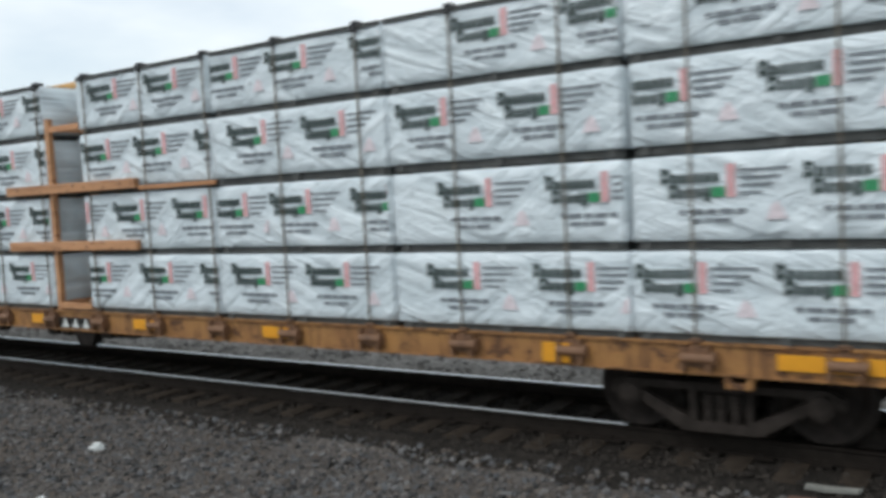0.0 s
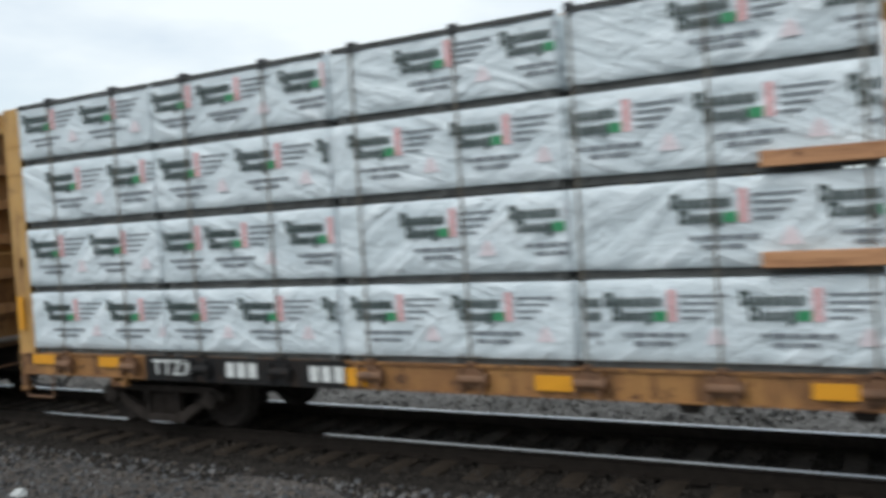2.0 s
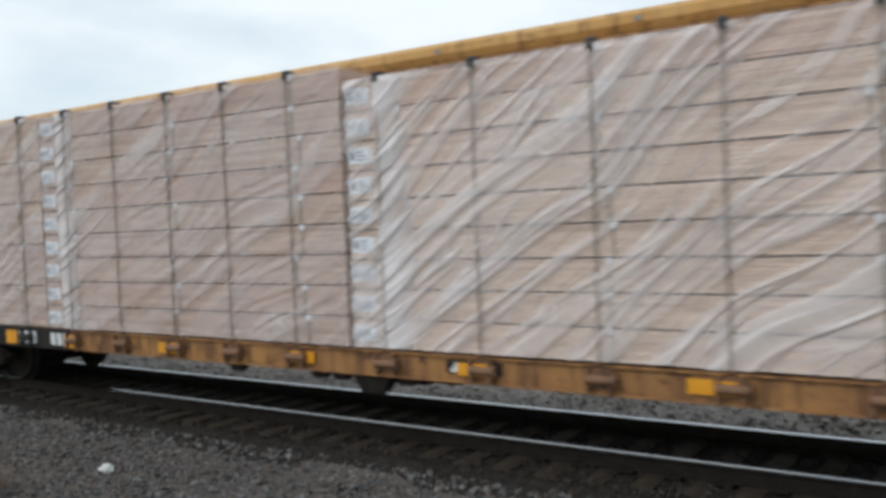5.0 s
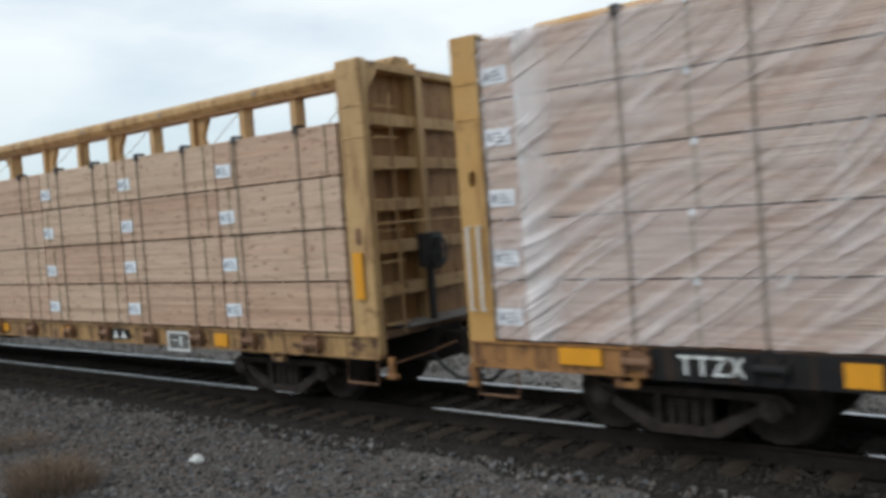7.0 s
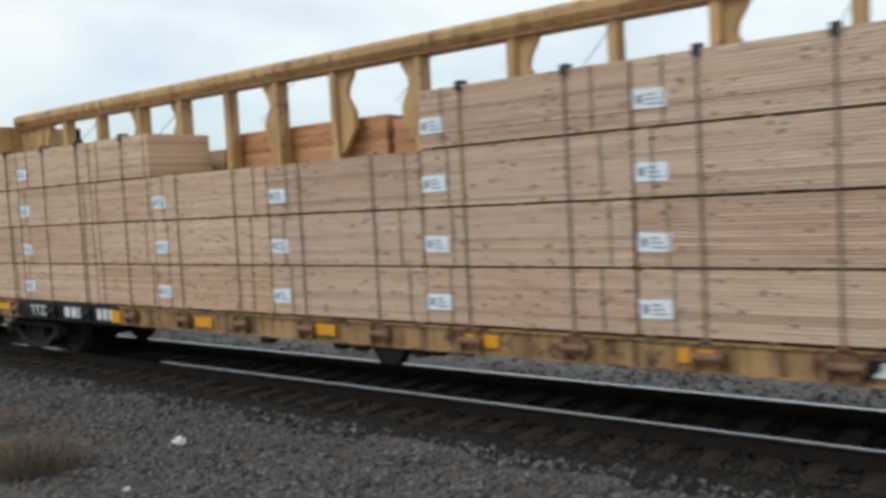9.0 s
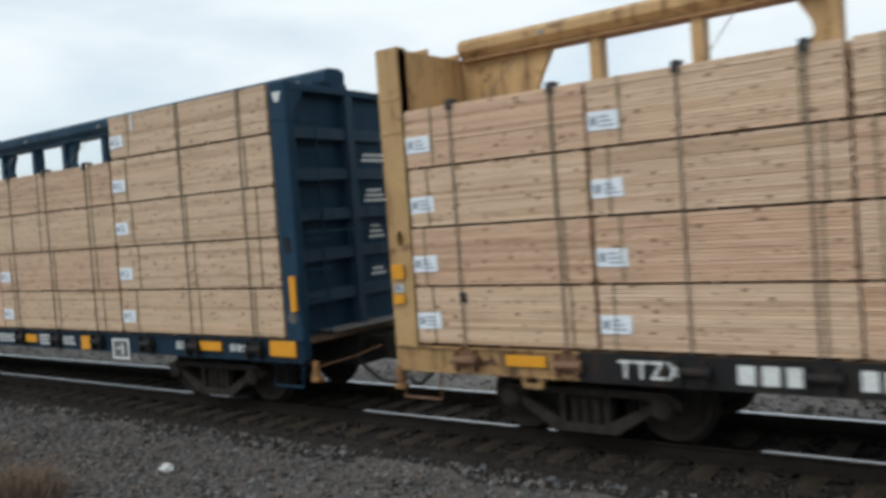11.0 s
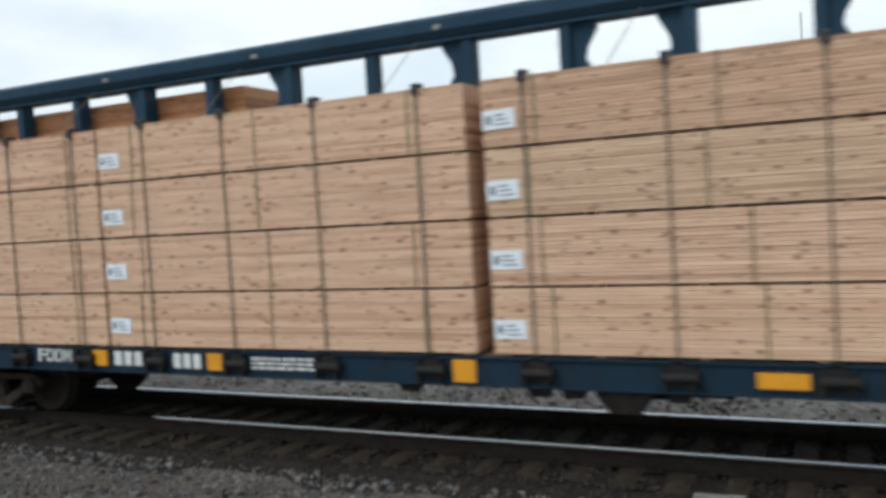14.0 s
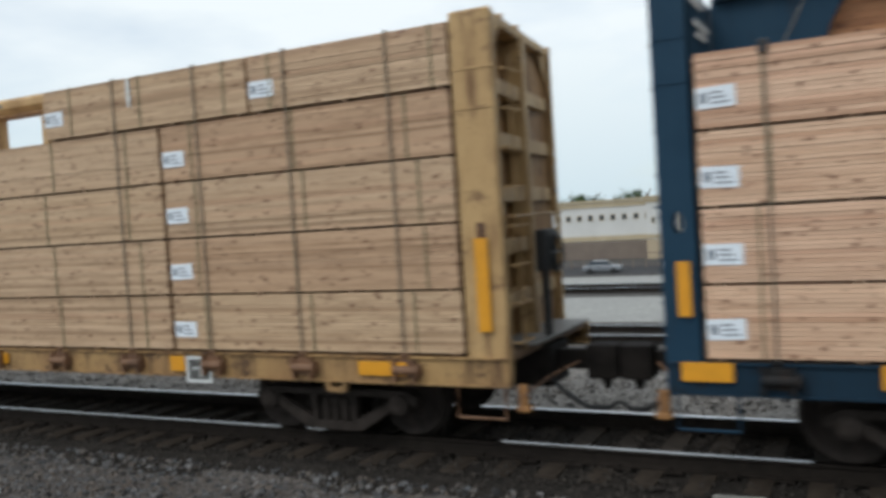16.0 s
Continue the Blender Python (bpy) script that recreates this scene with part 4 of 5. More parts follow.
car_c = railcar("faded yellow centre-beam railcar carrying bare fir lumber", -13.06, (-24.78, -24.45), (-1.84, -1.40), CREAM, CREAM, SILL_CREAM, YL, [-23.75, -22.45, -21.1, -19.95, -18.6, -17.2, -15.85, -14.5, -13.19, -11.8, -10.45, -9.04, -7.83, -6.46, -5.2, -3.95, -2.63],
                ((-25, -17.9, 3.80, 1), (-17.9, -12.42, 3.10, 0), (-12.42, -1.8, 3.80, 1)), car_plates(-13.06)[2:7] + [(-23.2, -22.7, 0.85, 0.97), (-4.75, -4.45, 0.78, 0.97), (-1.72, -1.56, 1.5, 2.1), (-24.74, -24.56, 1.83, 2.0), (-24.74, -24.58, 1.53, 1.64)],
                [(-22.3, -19.0, 0.755, 1.02, "patch"), (-21.87, -21.2, 0.79, 0.97, "TTZX"), (-20.7, -20.05, 0.79, 0.97, "digits"), (-19.65, -19.1, 0.79, 0.97, "digits"), (-5.98, -5.40, 0.66, 0.97, "data"), (-24.73, -24.58, 1.67, 1.76, "white"), (-7.9, -7.1, 0.80, 0.96, "logo")], True, top=4.56)
car_d = railcar("navy blue centre-beam railcar carrying bare fir lumber", -38.07, (-49.86, -49.54), (-26.70, -26.38), NAVY, NAVY, SILL_NAVY, "blue", [-48.9, -47.6, -46.3, -45.1, -43.9, -42.67, -41.4, -40.13, -38.97, -37.6, -36.28, -35.05, -33.7, -32.48, -31.2, -29.85, -28.69, -27.33],
                ((-49.5, -39.6, 3.80, 1), (-39.4, -30.5, 3.80, 1), (-29.0, -26.8, 4.47, 0)),
                [(-49.72, -49.27, 0.86, 1.03), (-48.09, -47.86, 0.83, 1.03), (-44.94, -44.71, 0.81, 1.01), (-43.08, -42.86, 0.80, 1.0), (-39.86, -39.61, 0.77, 1.0), (-36.92, -36.49, 0.81, 0.95), (-33.63, -33.13, 0.82, 0.95), (-31.68, -31.42, 0.75, 0.97),
                 (-28.52, -28.03, 0.84, 0.97), (-27.0, -26.5, 0.81, 1.02), (-26.53, -26.42, 1.42, 1.89), (-49.72, -49.60, 1.45, 1.95)],
                [(-45.98, -45.35, 0.84, 1.01, "FDDM"), (-44.62, -44.11, 0.82, 1.0, "digits"), (-43.64, -43.18, 0.81, 0.99, "digits"), (-42.44, -41.57, 0.82, 0.98, "lines"), (-35.85, -35.4, 0.78, 0.97, "lines"), (-34.7, -33.95, 0.80, 0.96, "lines"),
                 (-33.05, -32.7, 0.78, 0.98, "lines"), (-32.35, -31.9, 0.80, 0.96, "lines"), (-30.78, -30.32, 0.62, 0.95, "data"), (-29.1, -28.85, 0.83, 0.96, "lines"), (-27.85, -27.45, 0.84, 0.95, "lines"), (-47.4, -46.95, 0.85, 0.98, "lines")], False, (4.51, 4.80), 4.48, BLUE_POSTS, inner=NAVY_PALE)
car_e = railcar("weathered yellow centre-beam railcar carrying tan lumber", -63.2, (-75.0, -74.7), (-51.88, -51.42), CREAM, CREAM, SILL_CREAM, YL, steps(-73.9, 17, 1.33),
                ((-75, -57.95, 3.80, 1), (-57.9, -51.9, 4.465, 0)), car_plates(-63.2)[:7] + [(-55.95, -55.72, 0.8, 0.98), (-53.2, -52.6, 0.82, 0.97), (-51.72, -51.58, 1.3, 2.25)], [(-55.7, -55.3, 0.66, 0.98, "data")], True, top=4.55)

part("beam_brace", Shape().prism([(-1.60, 1.74), (-1.33, 2.15), (-1.33, 1.90), (-1.55, 1.66)], -0.07, -0.04), CAP, car_d, "black slanting brace in the gap")
# printing on the inner face of the blue car's end wall, and a badge on its corner post
pr = Shape()
for j, (w, z) in enumerate(((0.55, 4.30), (0.75, 4.12), (0.5, 4.02))):
    pr.box(-11.446, -11.438, -1.15 + 0.1 * j, -1.15 + 0.1 * j + w, z, z + 0.05)
part("stencil", pr, PAINTWHITE, car_d, "small white stencil lines")
for y0, y1, z, n in ((0.36, 0.92, 3.44, 2), (0.36, 0.85, 2.84, 3), (0.40, 0.75, 2.30, 3), (0.40, 0.72, 1.74, 2)):
    s = Shape()
    for j in range(n):
        s.box(11.42, 11.427, y0 + 0.03 * j, y1 - 0.05 * j, z + 0.075 * j, z + 0.075 * j + 0.04)
    part("stencil", s, PAINTWHITE, car_d, "small white stencil lines")
part("badge", Shape().prism([(11.45, 4.33), (11.62, 4.33), (11.57, 4.2), (11.5, 4.2)], N - 0.006, N + 0.006), PAINTWHITE, car_d, "white painted badge")
part("badge", Shape().lathe([(0.0, N - 0.006), (0.085, N - 0.006), (0.085, N + 0.01)], 20), DATAGREY, car_d, "round grey badge").location = (11.53, 0, 1.34)


# ---- loads ----
BACK = MID - 0.16


def tag_shape(w=0.34, h=0.19, flip=False):
    s = Shape().box(0, w, -0.004, 0, 0, h)
    s.box(0.03, 0.10, -0.006, -0.004, 0.05, h - 0.05, 1)
    for i in range(3):
        s.box(0.13, w - 0.05 - 0.03 * i, -0.006, -0.004, 0.035 + 0.045 * i, 0.055 + 0.045 * i, 1)
    return s


tag_mesh = tag_shape().mesh("tag", [TAG, TAGINK])
guard_mesh = Shape().prism([(-0.012, -0.055), (-0.012, 0.012), (0.06, 0.012), (0.06, 0.004), (-0.007, 0.004), (-0.007, -0.055)], -0.028, 0.028, "x").mesh("strap_guard", [TAG])
strap_meshes = {}


def strap_mesh(h, depth, mat):
    key = (round(h, 3), round(depth, 3), mat.name)
    if key not in strap_meshes:
        strap_meshes[key] = Shape().box(-0.009, 0.009, -0.006, 0.0, 0, h + 0.005).box(-0.009, 0.009, 0.0, depth, h + 0.001, h + 0.005).mesh("strap", [mat])
    return strap_meshes[key]


bearer_mesh = {}


def bearers(thing, length, depth, gap, mat):
    key = (round(depth, 2), round(gap, 3), mat.name)
    if key not in bearer_mesh:
        bearer_mesh[key] = Shape().box(-0.045, 0.045, 0.02, depth, -gap, 0).mesh("bearer", [mat])
    n = max(3, int(length / 0.8))
    for i in range(n):
        part("bearer", bearer_mesh[key], mat, thing).location = (0.12 + (length - 0.24) * i / (n - 1), 0, 0)


def lumber_bundle(x0, x1, z0, z1, mat, label, y0=NEAR, y1=BACK, tag=True, straps=True, board=0.040, gap=0.028, tag_up=0.16, single=True, guards=False):
    """A strapped bundle of boards with its front on y0; single: every course of boards is a part of its own."""
    length, depth, h = x1 - x0, y1 - y0, z1 - z0
    mat = rng.choice(cuts[mat.name])
    rows = max(3, round(h / board))
    hb = h / rows
    if single:
        th = new("lumber_bundle")
        me = Shape().box(0, length - 0.014, 0, depth - 0.012, 0.0015, hb - 0.0015).mesh("board", [mat])
        for i in range(rows):
            part("board", me, mat, th).location = (rng.uniform(0, 0.014), rng.uniform(0, 0.011), i * hb)
    else:
        s = Shape()
        for i in range(rows):
            s.box(rng.uniform(0, 0.012), length - rng.uniform(0, 0.012), rng.uniform(0, 0.006), depth, i * hb + 0.001, (i + 1) * hb - 0.001)
        th = part("lumber_bundle", s, mat)
    tagged(th, label, "lumber bundle", "lumber bundles on the railcars")
    rides(th, x0, y0, z0)
    if gap:
        bearers(th, length, depth, gap, STICK)
    if straps:
        n = 2 if length < 3.2 else 3
        for i in range(n):
            u = length * (0.12 + 0.76 * i / (n - 1)) + rng.uniform(-0.12, 0.12)
            part("strap", strap_mesh(h, depth, STRAP), STRAP, th, "thin green steel strap").location = (u, 0, 0)
            if guards:
                part("strap_guard", guard_mesh, TAG, th, "white plastic strap guard").location = (u, 0, h)
    if tag:
        t = part("tag", tag_mesh, TAG, th, "white paper grade tag")
        t.matrix_basis = pose(0.015, -0.001, tag_up * h / 0.66 + rng.uniform(-0.01, 0.01), 0, rng.uniform(-2, 2), 0)
    return th


LAYERS = (1.065, 1.745, 2.435, 3.125, 3.79)
rng = random.Random(11)
TAN = "bundle of weathered tan fir boards bound with green straps"
FIR, PINK, OLD = "bundle of fresh fir boards bound with green straps", "bundle of pinkish fir boards bound with green straps", "bundle of sun-tanned boards bound with green straps"


def column(x0, x1, n, mat, label, tag=True, first=0, **kw):
    for i in range(first, n):
        top = LAYERS[i + 1] - 0.028 if i < 3 else 3.79
        lumber_bundle(x0 + rng.uniform(0, 0.02), x1 - rng.uniform(0.005, 0.03), LAYERS[i], top, mat, label, tag=tag, **kw)


# faded yellow car: bare fir
C_EDGES = (-24.43, -22.07, -19.60, -17.85, -15.15, -12.42, -9.72, -7.10, -4.45, -1.86)
for i, (a, b) in enumerate(zip(C_EDGES, C_EDGES[1:])):
    low = i in (3, 4)
    column(a, b, 3 if low else 4, (LUMBER_CREAM, LUMBER_CREAM, LUMBER_CREAM, LUMBER_CREAM, LUMBER_TAN, LUMBER_TAN, LUMBER_TAN, LUMBER_TAN, LUMBER_TAN)[i], (FIR, FIR, FIR, FIR, TAN, TAN, TAN, TAN, TAN)[i], tag=i != 2)
# blue car: bare fir
for x0, x1, rows, mat, lab in ((-30.46, -26.72, (0, 1, 2, 3), LUMBER_STRAW, TAN), (-34.92, -30.49, (2, 3), LUMBER_STRAW, TAN), (-34.30, -30.49, (0, 1), LUMBER_STRAW, TAN),
                               (-39.41, -34.95, (2, 3), LUMBER_FIR, FIR), (-39.41, -34.33, (0, 1), LUMBER_PINK, PINK), (-44.66, -39.58, (0, 1, 2, 3), LUMBER_PINK, PINK), (-49.50, -44.69, (0, 1, 2, 3), LUMBER_PINK, PINK)):
    for i in rows:
        lumber_bundle(x0 + rng.uniform(0, 0.01), x1 - rng.uniform(0, 0.02), LAYERS[i], LAYERS[i + 1] - 0.028 if i < 3 else 3.79, mat, lab)
lumber_bundle(-30.42, -26.74, 3.825, 4.465, LUMBER_STRAW, TAN)
# last yellow car: tan lumber
for x0, x1 in ((-55.88, -51.9), (-59.9, -55.91), (-63.9, -59.93), (-67.9, -63.93), (-71.9, -67.93), (-74.6, -71.93)):
    column(x0, x1, 4, LUMBER_OLD, OLD)
lumber_bundle(-57.9, -54.5, 3.83, 4.46, LUMBER_OLD, OLD)
lumber_bundle(-54.47, -51.9, 3.83, 4.46, LUMBER_OLD, OLD)

part("strap_clip", Shape().box(-10.71, -10.63, N - 0.03, N - 0.008, 1.55, 1.66), CAP, car_c, "black strap clip", None, 0.008)
for car, x, z0, z1 in ((car_d, 8.29, 4.17, 4.46), (car_e, 6.86, 4.08, 4.45)):      # torn ends of wrapping
    s = Shape().prism([(x - 0.02, z1), (x + 0.03, z1), (x + 0.035, z0 + 0.1), (x + 0.02, z0), (x - 0.01, z0 + 0.03), (x - 0.025, z0 + 0.15)], N - 0.016, N - 0.011)
    part("torn_wrapper", s, PAINTWHITE, car, "torn white strip of wrapping")

# far sides, seen over and between the near stacks
FY = MID + 0.16
# Shadowed far blocks get their shade from the darker beam colour.
for lo, hi, mat, lab, top in ((-24.4, -17.9, LUMBER_PINK, PINK, 3.6), (-17.8, -14.2, BEAM, "bundle of far side boards, shade in their orange-brown", 3.82), (-14.1, -12.3, BEAM, "bundle of far side boards, shade in their orange-brown", 3.72), (-12.2, -1.9, LUMBER_FIR, FIR, 3.6),
                              (-48.65, -43.45, BEAM, "bundle of far side boards, shade in their orange-brown", 4.41), (-43.3, -39.75, LUMBER_FIR, FIR, 3.2), (-39.38, -38.5, LUMBER_FIR, FIR, 3.5), (-38.4, -26.8, LUMBER_FIR, FIR, 3.5), (-74.5, -52.0, LUMBER_OLD, OLD, 3.7), (0.5, 23.1, LUMBER_PINK, PINK, 4.2)):
    n = max(1, round((hi - lo) / 5))
    for j in range(n):
        a, b = lo + (hi - lo) * j / n, lo + (hi - lo) * (j + 1) / n - 0.03
        zs = [1.065 + (top - 1.065) * q / 4 for q in range(5)]
        for q in range(4):
            lumber_bundle(a, b, zs[q], zs[q + 1] - 0.035, mat if mat is BEAM else FAR_LUMBER, lab, FY, FAR, tag=False, straps=False, board=0.075)


# white wrapped bundles
def wrap_mesh(length, depth, h, seed):
    prof = [(depth, 0.0), (0.012, 0.0), (0.0, 0.012)] + [(0.0, h * k / 7) for k in range(1, 7)] + [(0.0, h - 0.02), (0.02, h), (depth * 0.35, h), (depth * 0.7, h), (depth, h)]
    nx = 44
    vs, fs, n = [], [], len(prof)
    for i in range(nx + 1):
        x = length * i / nx
        for y, z in prof:
            e = min(i, nx - i) / 3
            w = 0.016 * min(1, e) * max(0.0, noise.noise((x * 2.2 + z * 2.4 + seed * 3.1, z * 5.0 - x * 1.2, seed)) + 0.45)
            sag = -0.012 * max(0, noise.noise((x * 1.6, seed * 7.0, 2.0))) if z < 0.05 else 0
            vs.append((x, y + (w if y < depth * 0.3 else 0), z + sag + (0.5 * w if z >= h else 0)))
    for i in range(nx):
        for k in range(n):
            m = (k + 1) % n
            fs.append((i * n + k, i * n + m, (i + 1) * n + m, (i + 1) * n + k))
    fs += [tuple(range(n)), tuple(range((nx + 1) * n - 1, nx * n - 1, -1))]
    return Shape().add(vs, fs)


def glyph(s, x, z, wd, h, y0, y1):
    """One block of printing: two stems and a bar across, no letter of any kind."""
    t = min(0.028, wd * 0.44)
    s.box(x, x + t, y0, y1, z, z + h).box(x + wd - t, x + wd, y0, y1, z + 0.01, z + h - 0.012)
    s.box(x + t, x + wd - t, y0, y1, z + h * 0.70, z + h * 0.92).box(x + t, x + wd - t, y0, y1, z + h * 0.12, z + h * 0.34)


def print_block(s, u, w, r):
    """The maker's printing as plain bars: two dark lines of blocks, a green and a red block, grey lines."""
    y0, y1 = -0.008, -0.001
    k = 0.0
    for i, wd in enumerate((0.10, 0.085, 0.075, 0.07, 0.07, 0.075, 0.07)):      # first line, round-shouldered blocks
        h = 0.155 if i == 0 else 0.10
        glyph(s, u + k, w + 0.505, wd - 0.018, h, y0, y1)
        k += wd
    k = 0.07
    for i, wd in enumerate((0.105, 0.065, 0.075, 0.075, 0.075)):
        glyph(s, u + k, w + (0.335 if i == 4 else 0.37), wd - 0.018, 0.14 if i in (0, 4) else 0.095, y0, y1)
        k += wd
    s.box(u + 0.46, u + 0.58, y0, y1, w + 0.375, w + 0.47, 2)
    s.box(u + 0.60, u + 0.67, y0, y1, w + 0.37, w + 0.67, 3)
    for i in range(4):
        s.box(u + 0.71, u + 0.71 + (0.42 - 0.075 * i) * r, y0, y1, w + 0.60 - 0.068 * i, w + 0.622 - 0.068 * i, 1)
    k = 0.16
    for wd in (0.06, 0.14, 0.09, 0.13, 0.08):
        s.box(u + k, u + k + wd, y0, y1, w + 0.225, w + 0.268, 1)
        k += wd + 0.025
    k = 0.26
    for wd in (0.11, 0.05, 0.16):
        s.box(u + k, u + k + wd, y0, y1, w + 0.145, w + 0.185, 1)
        k += wd + 0.025
    e = u + 1.02
    s.prism([(e - 0.09, w + 0.16), (e + 0.09, w + 0.16), (e + 0.05, w + 0.27), (e, w + 0.33), (e - 0.05, w + 0.27)], y0, y1, "y", 4)


def wrapped_bundle(x0, x1, z0, z1, seed, y0=NEAR, y1=BACK, starts=()):
    length, depth, h = x1 - x0, y1 - y0, z1 - z0
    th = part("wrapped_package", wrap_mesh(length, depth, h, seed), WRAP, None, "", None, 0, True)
    tagged(th, "lumber bundle in creased white printed wrap", "lumber bundle", "wrapped bundles on the railcar")
    rides(th, x0, y0, z0)
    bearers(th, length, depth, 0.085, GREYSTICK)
    part("dunnage_board", Shape().box(0.02, length - 0.02, 0.05, 0.14, -0.085, -0.002), GREYSTICK, th, "dark dunnage board along the gap")
    # Thin dark strip along the front top edge of the uppermost bundles.
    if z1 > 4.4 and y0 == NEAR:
        part("edge_guard", Shape().prism([(-0.014, h - 0.03), (-0.014, h + 0.022), (0.07, h + 0.022), (0.07, h + 0.012), (-0.004, h + 0.012), (-0.004, h - 0.03)], 0.01, length - 0.01, "x"), GREYSTICK, th, "dark strip along the top edge")
    if starts:
        k = h / 0.79
        s = Shape()
        for u, following in zip(starts, [*starts[1:], 99]):
            one = Shape()
            print_block(one, u, 0.02, 1.0)
            end = max(u + 0.1, min(length - 0.02, following - 0.05))
            one.v = [(min(max(a, 0.02), end), b, c) for a, b, c in one.v]
            for f, slot in zip(one.f, one.s):
                s.add([one.v[i] for i in f], [tuple(range(len(f)))], slot)
        s.v = [(a, b, c * k) for a, b, c in s.v]
        tagged(part("printing", s, [INK, GREYINK, GREENINK, REDINK, PINKINK], th, "dark, green and red printed bars"), kind="stuff")
    return th


rng = random.Random(21)
A_LAYERS = ((1.10, 1.875), (1.975, 2.765), (2.875, 3.66), (3.755, 4.485))
PRINTS = ((25.70, 26.95, 28.03, 29.24, 30.49, 30.88, 32.16, 33.45, 33.80, 35.04, 36.95, 38.30, 39.54, 40.14, 41.42, 43.21, 44.52, 45.62, 46.9),      # where each row's printing repeats
          (25.50, 26.71, 28.02, 28.77, 30.03, 31.58, 32.86, 34.47, 35.72, 36.55, 37.80, 39.08, 39.82, 40.89, 42.18, 43.40, 44.70, 45.9, 47.15),
          (25.93, 27.15, 28.09, 29.35, 30.55, 30.98, 32.25, 33.47, 34.73, 35.98, 37.14, 38.35, 39.60, 40.22, 41.48, 42.89, 44.20, 45.51, 46.8),
          (25.50, 26.69, 28.02, 28.80, 30.07, 31.64, 32.87, 34.54, 35.76, 37.39, 38.65, 39.80, 40.95, 42.29, 43.67, 44.95, 46.2, 47.4))
A_EDGES = (25.42, 28.02, 30.75, 33.50, 36.25), (37.13, 39.92, 42.76, 45.58, 48.38)
for edges in A_EDGES:
    for a, b in zip(edges, edges[1:]):
        for i, (z0, z1) in enumerate(A_LAYERS):
            ja = 0.0 if a in (25.42, 37.13) else rng.uniform(-0.04, 0.05)
            p, q = a + max(ja, 0.005), b - rng.uniform(0.01, 0.05)
            back = 0.6 if a == edges[0] else 0.16
            wrapped_bundle(p, q, z0, z1, a + i * 1.7, starts=[u - p for u in PRINTS[i] if p - back < u < q - 0.14])
for edges in A_EDGES:
    for a, b in ((edges[0], edges[2] - 0.03), (edges[2], edges[4] - (0.4 if edges[4] < 37 else 0))):
        for i, (z0, z1) in enumerate(A_LAYERS):
            wrapped_bundle(a, b, z0, z1, a + i * 1.9 + 0.5, FY, FAR)

# loose dunnage round the gap in the white load
def beam_thing(x0, x1, y0, y1, z0, z1, tilt=0.0):
    th = part("dunnage_beam", Shape().box(0, x1 - x0, 0, y1 - y0, 0, z1 - z0), BEAM, None, "", None, 0.008)
    tagged(th, "rough orange-brown timber laid across the wrapped bundles", "timber", "dunnage timbers")
    return rides(th, x0, y0, z0)


beam_thing(35.27, 38.42, NEAR - 0.10, NEAR - 0.012, 2.83, 2.97)
beam_thing(35.25, 38.38, NEAR - 0.10, NEAR - 0.012, 1.96, 2.10)
beam_thing(38.45, 40.0, NEAR - 0.06, NEAR - 0.03, 2.80, 2.86)
fr = new("dunnage_frame")
tagged(fr, "rough timber frame filling the gap between wrapped bundles", "timber frame")
rides(fr, 36.27, NEAR, 1.045)
for x, y in ((0.0, 0.0), (0.03, 0.70), (0.04, 1.05)):
    part("post", Shape().box(x, x + 0.09, y, y + 0.08, 0, 2.93 if y == 0 else 2.72), BEAM, fr)
for z in (0.02, 1.80, 2.72):
    part("rail", Shape().box(0.10, 0.84, 0.0, 0.05, z, z + 0.09), BEAM, fr)
    part("rail", Shape().box(0.02, 0.09, 0.09, 1.05, z + 0.02, z + 0.10), BEAM, fr)
for y, z in ((0.45, 0.06), (0.8, 0.10), (0.6, 2.62), (0.85, 2.66)):
    part("slat", Shape().box(0.05, 0.82, y, y + 0.12, z, z + 0.035), BEAM, fr)


def strut(s, pts, w, y0, y1):
    """A flat steel strip of width w along points (x, z)."""
    for (xa, za), (xb, zb) in zip(pts, pts[1:]):
        n = Vector((zb - za, xa - xb)).normalized() * (w / 2)
        s.prism([(xa + n.x, za + n.y), (xb + n.x, zb + n.y), (xb - n.x, zb - n.y), (xa - n.x, za - n.y)], y0, y1)
    return s


# crossed gusset plates and a pipe of the centre beam, seen in that gap
cross = strut(Shape(), [(-0.80, 4.52), (-0.62, 4.25), (-0.32, 3.83), (-0.05, 3.45), (0.16, 3.12)], 0.15, -0.045, 0.0)
strut(cross, [(0.16, 4.52), (0.0, 4.2), (-0.32, 3.80), (-0.60, 3.40), (-0.80, 3.10)], 0.15, 0.002, 0.045)
part("cross_gusset", cross, YELLOW, car_a, "crossed steel gusset plates")
part("beam_post", Shape().box(-0.86, -0.74, -0.1, 0.1, 1.04, 4.54), YELLOW, car_a)
part("brake_pipe", Shape().tube([(-0.45, -0.12, 2.9), (-0.45, -0.12, 1.55), (-0.43, -0.12, 1.46), (-0.36, -0.12, 1.41), (0.4, -0.12, 1.40)], 0.028, 8), GRATE, car_a, "bent grey steel pipe", None, 0, True)

# film-covered bundles
rng = random.Random(31)


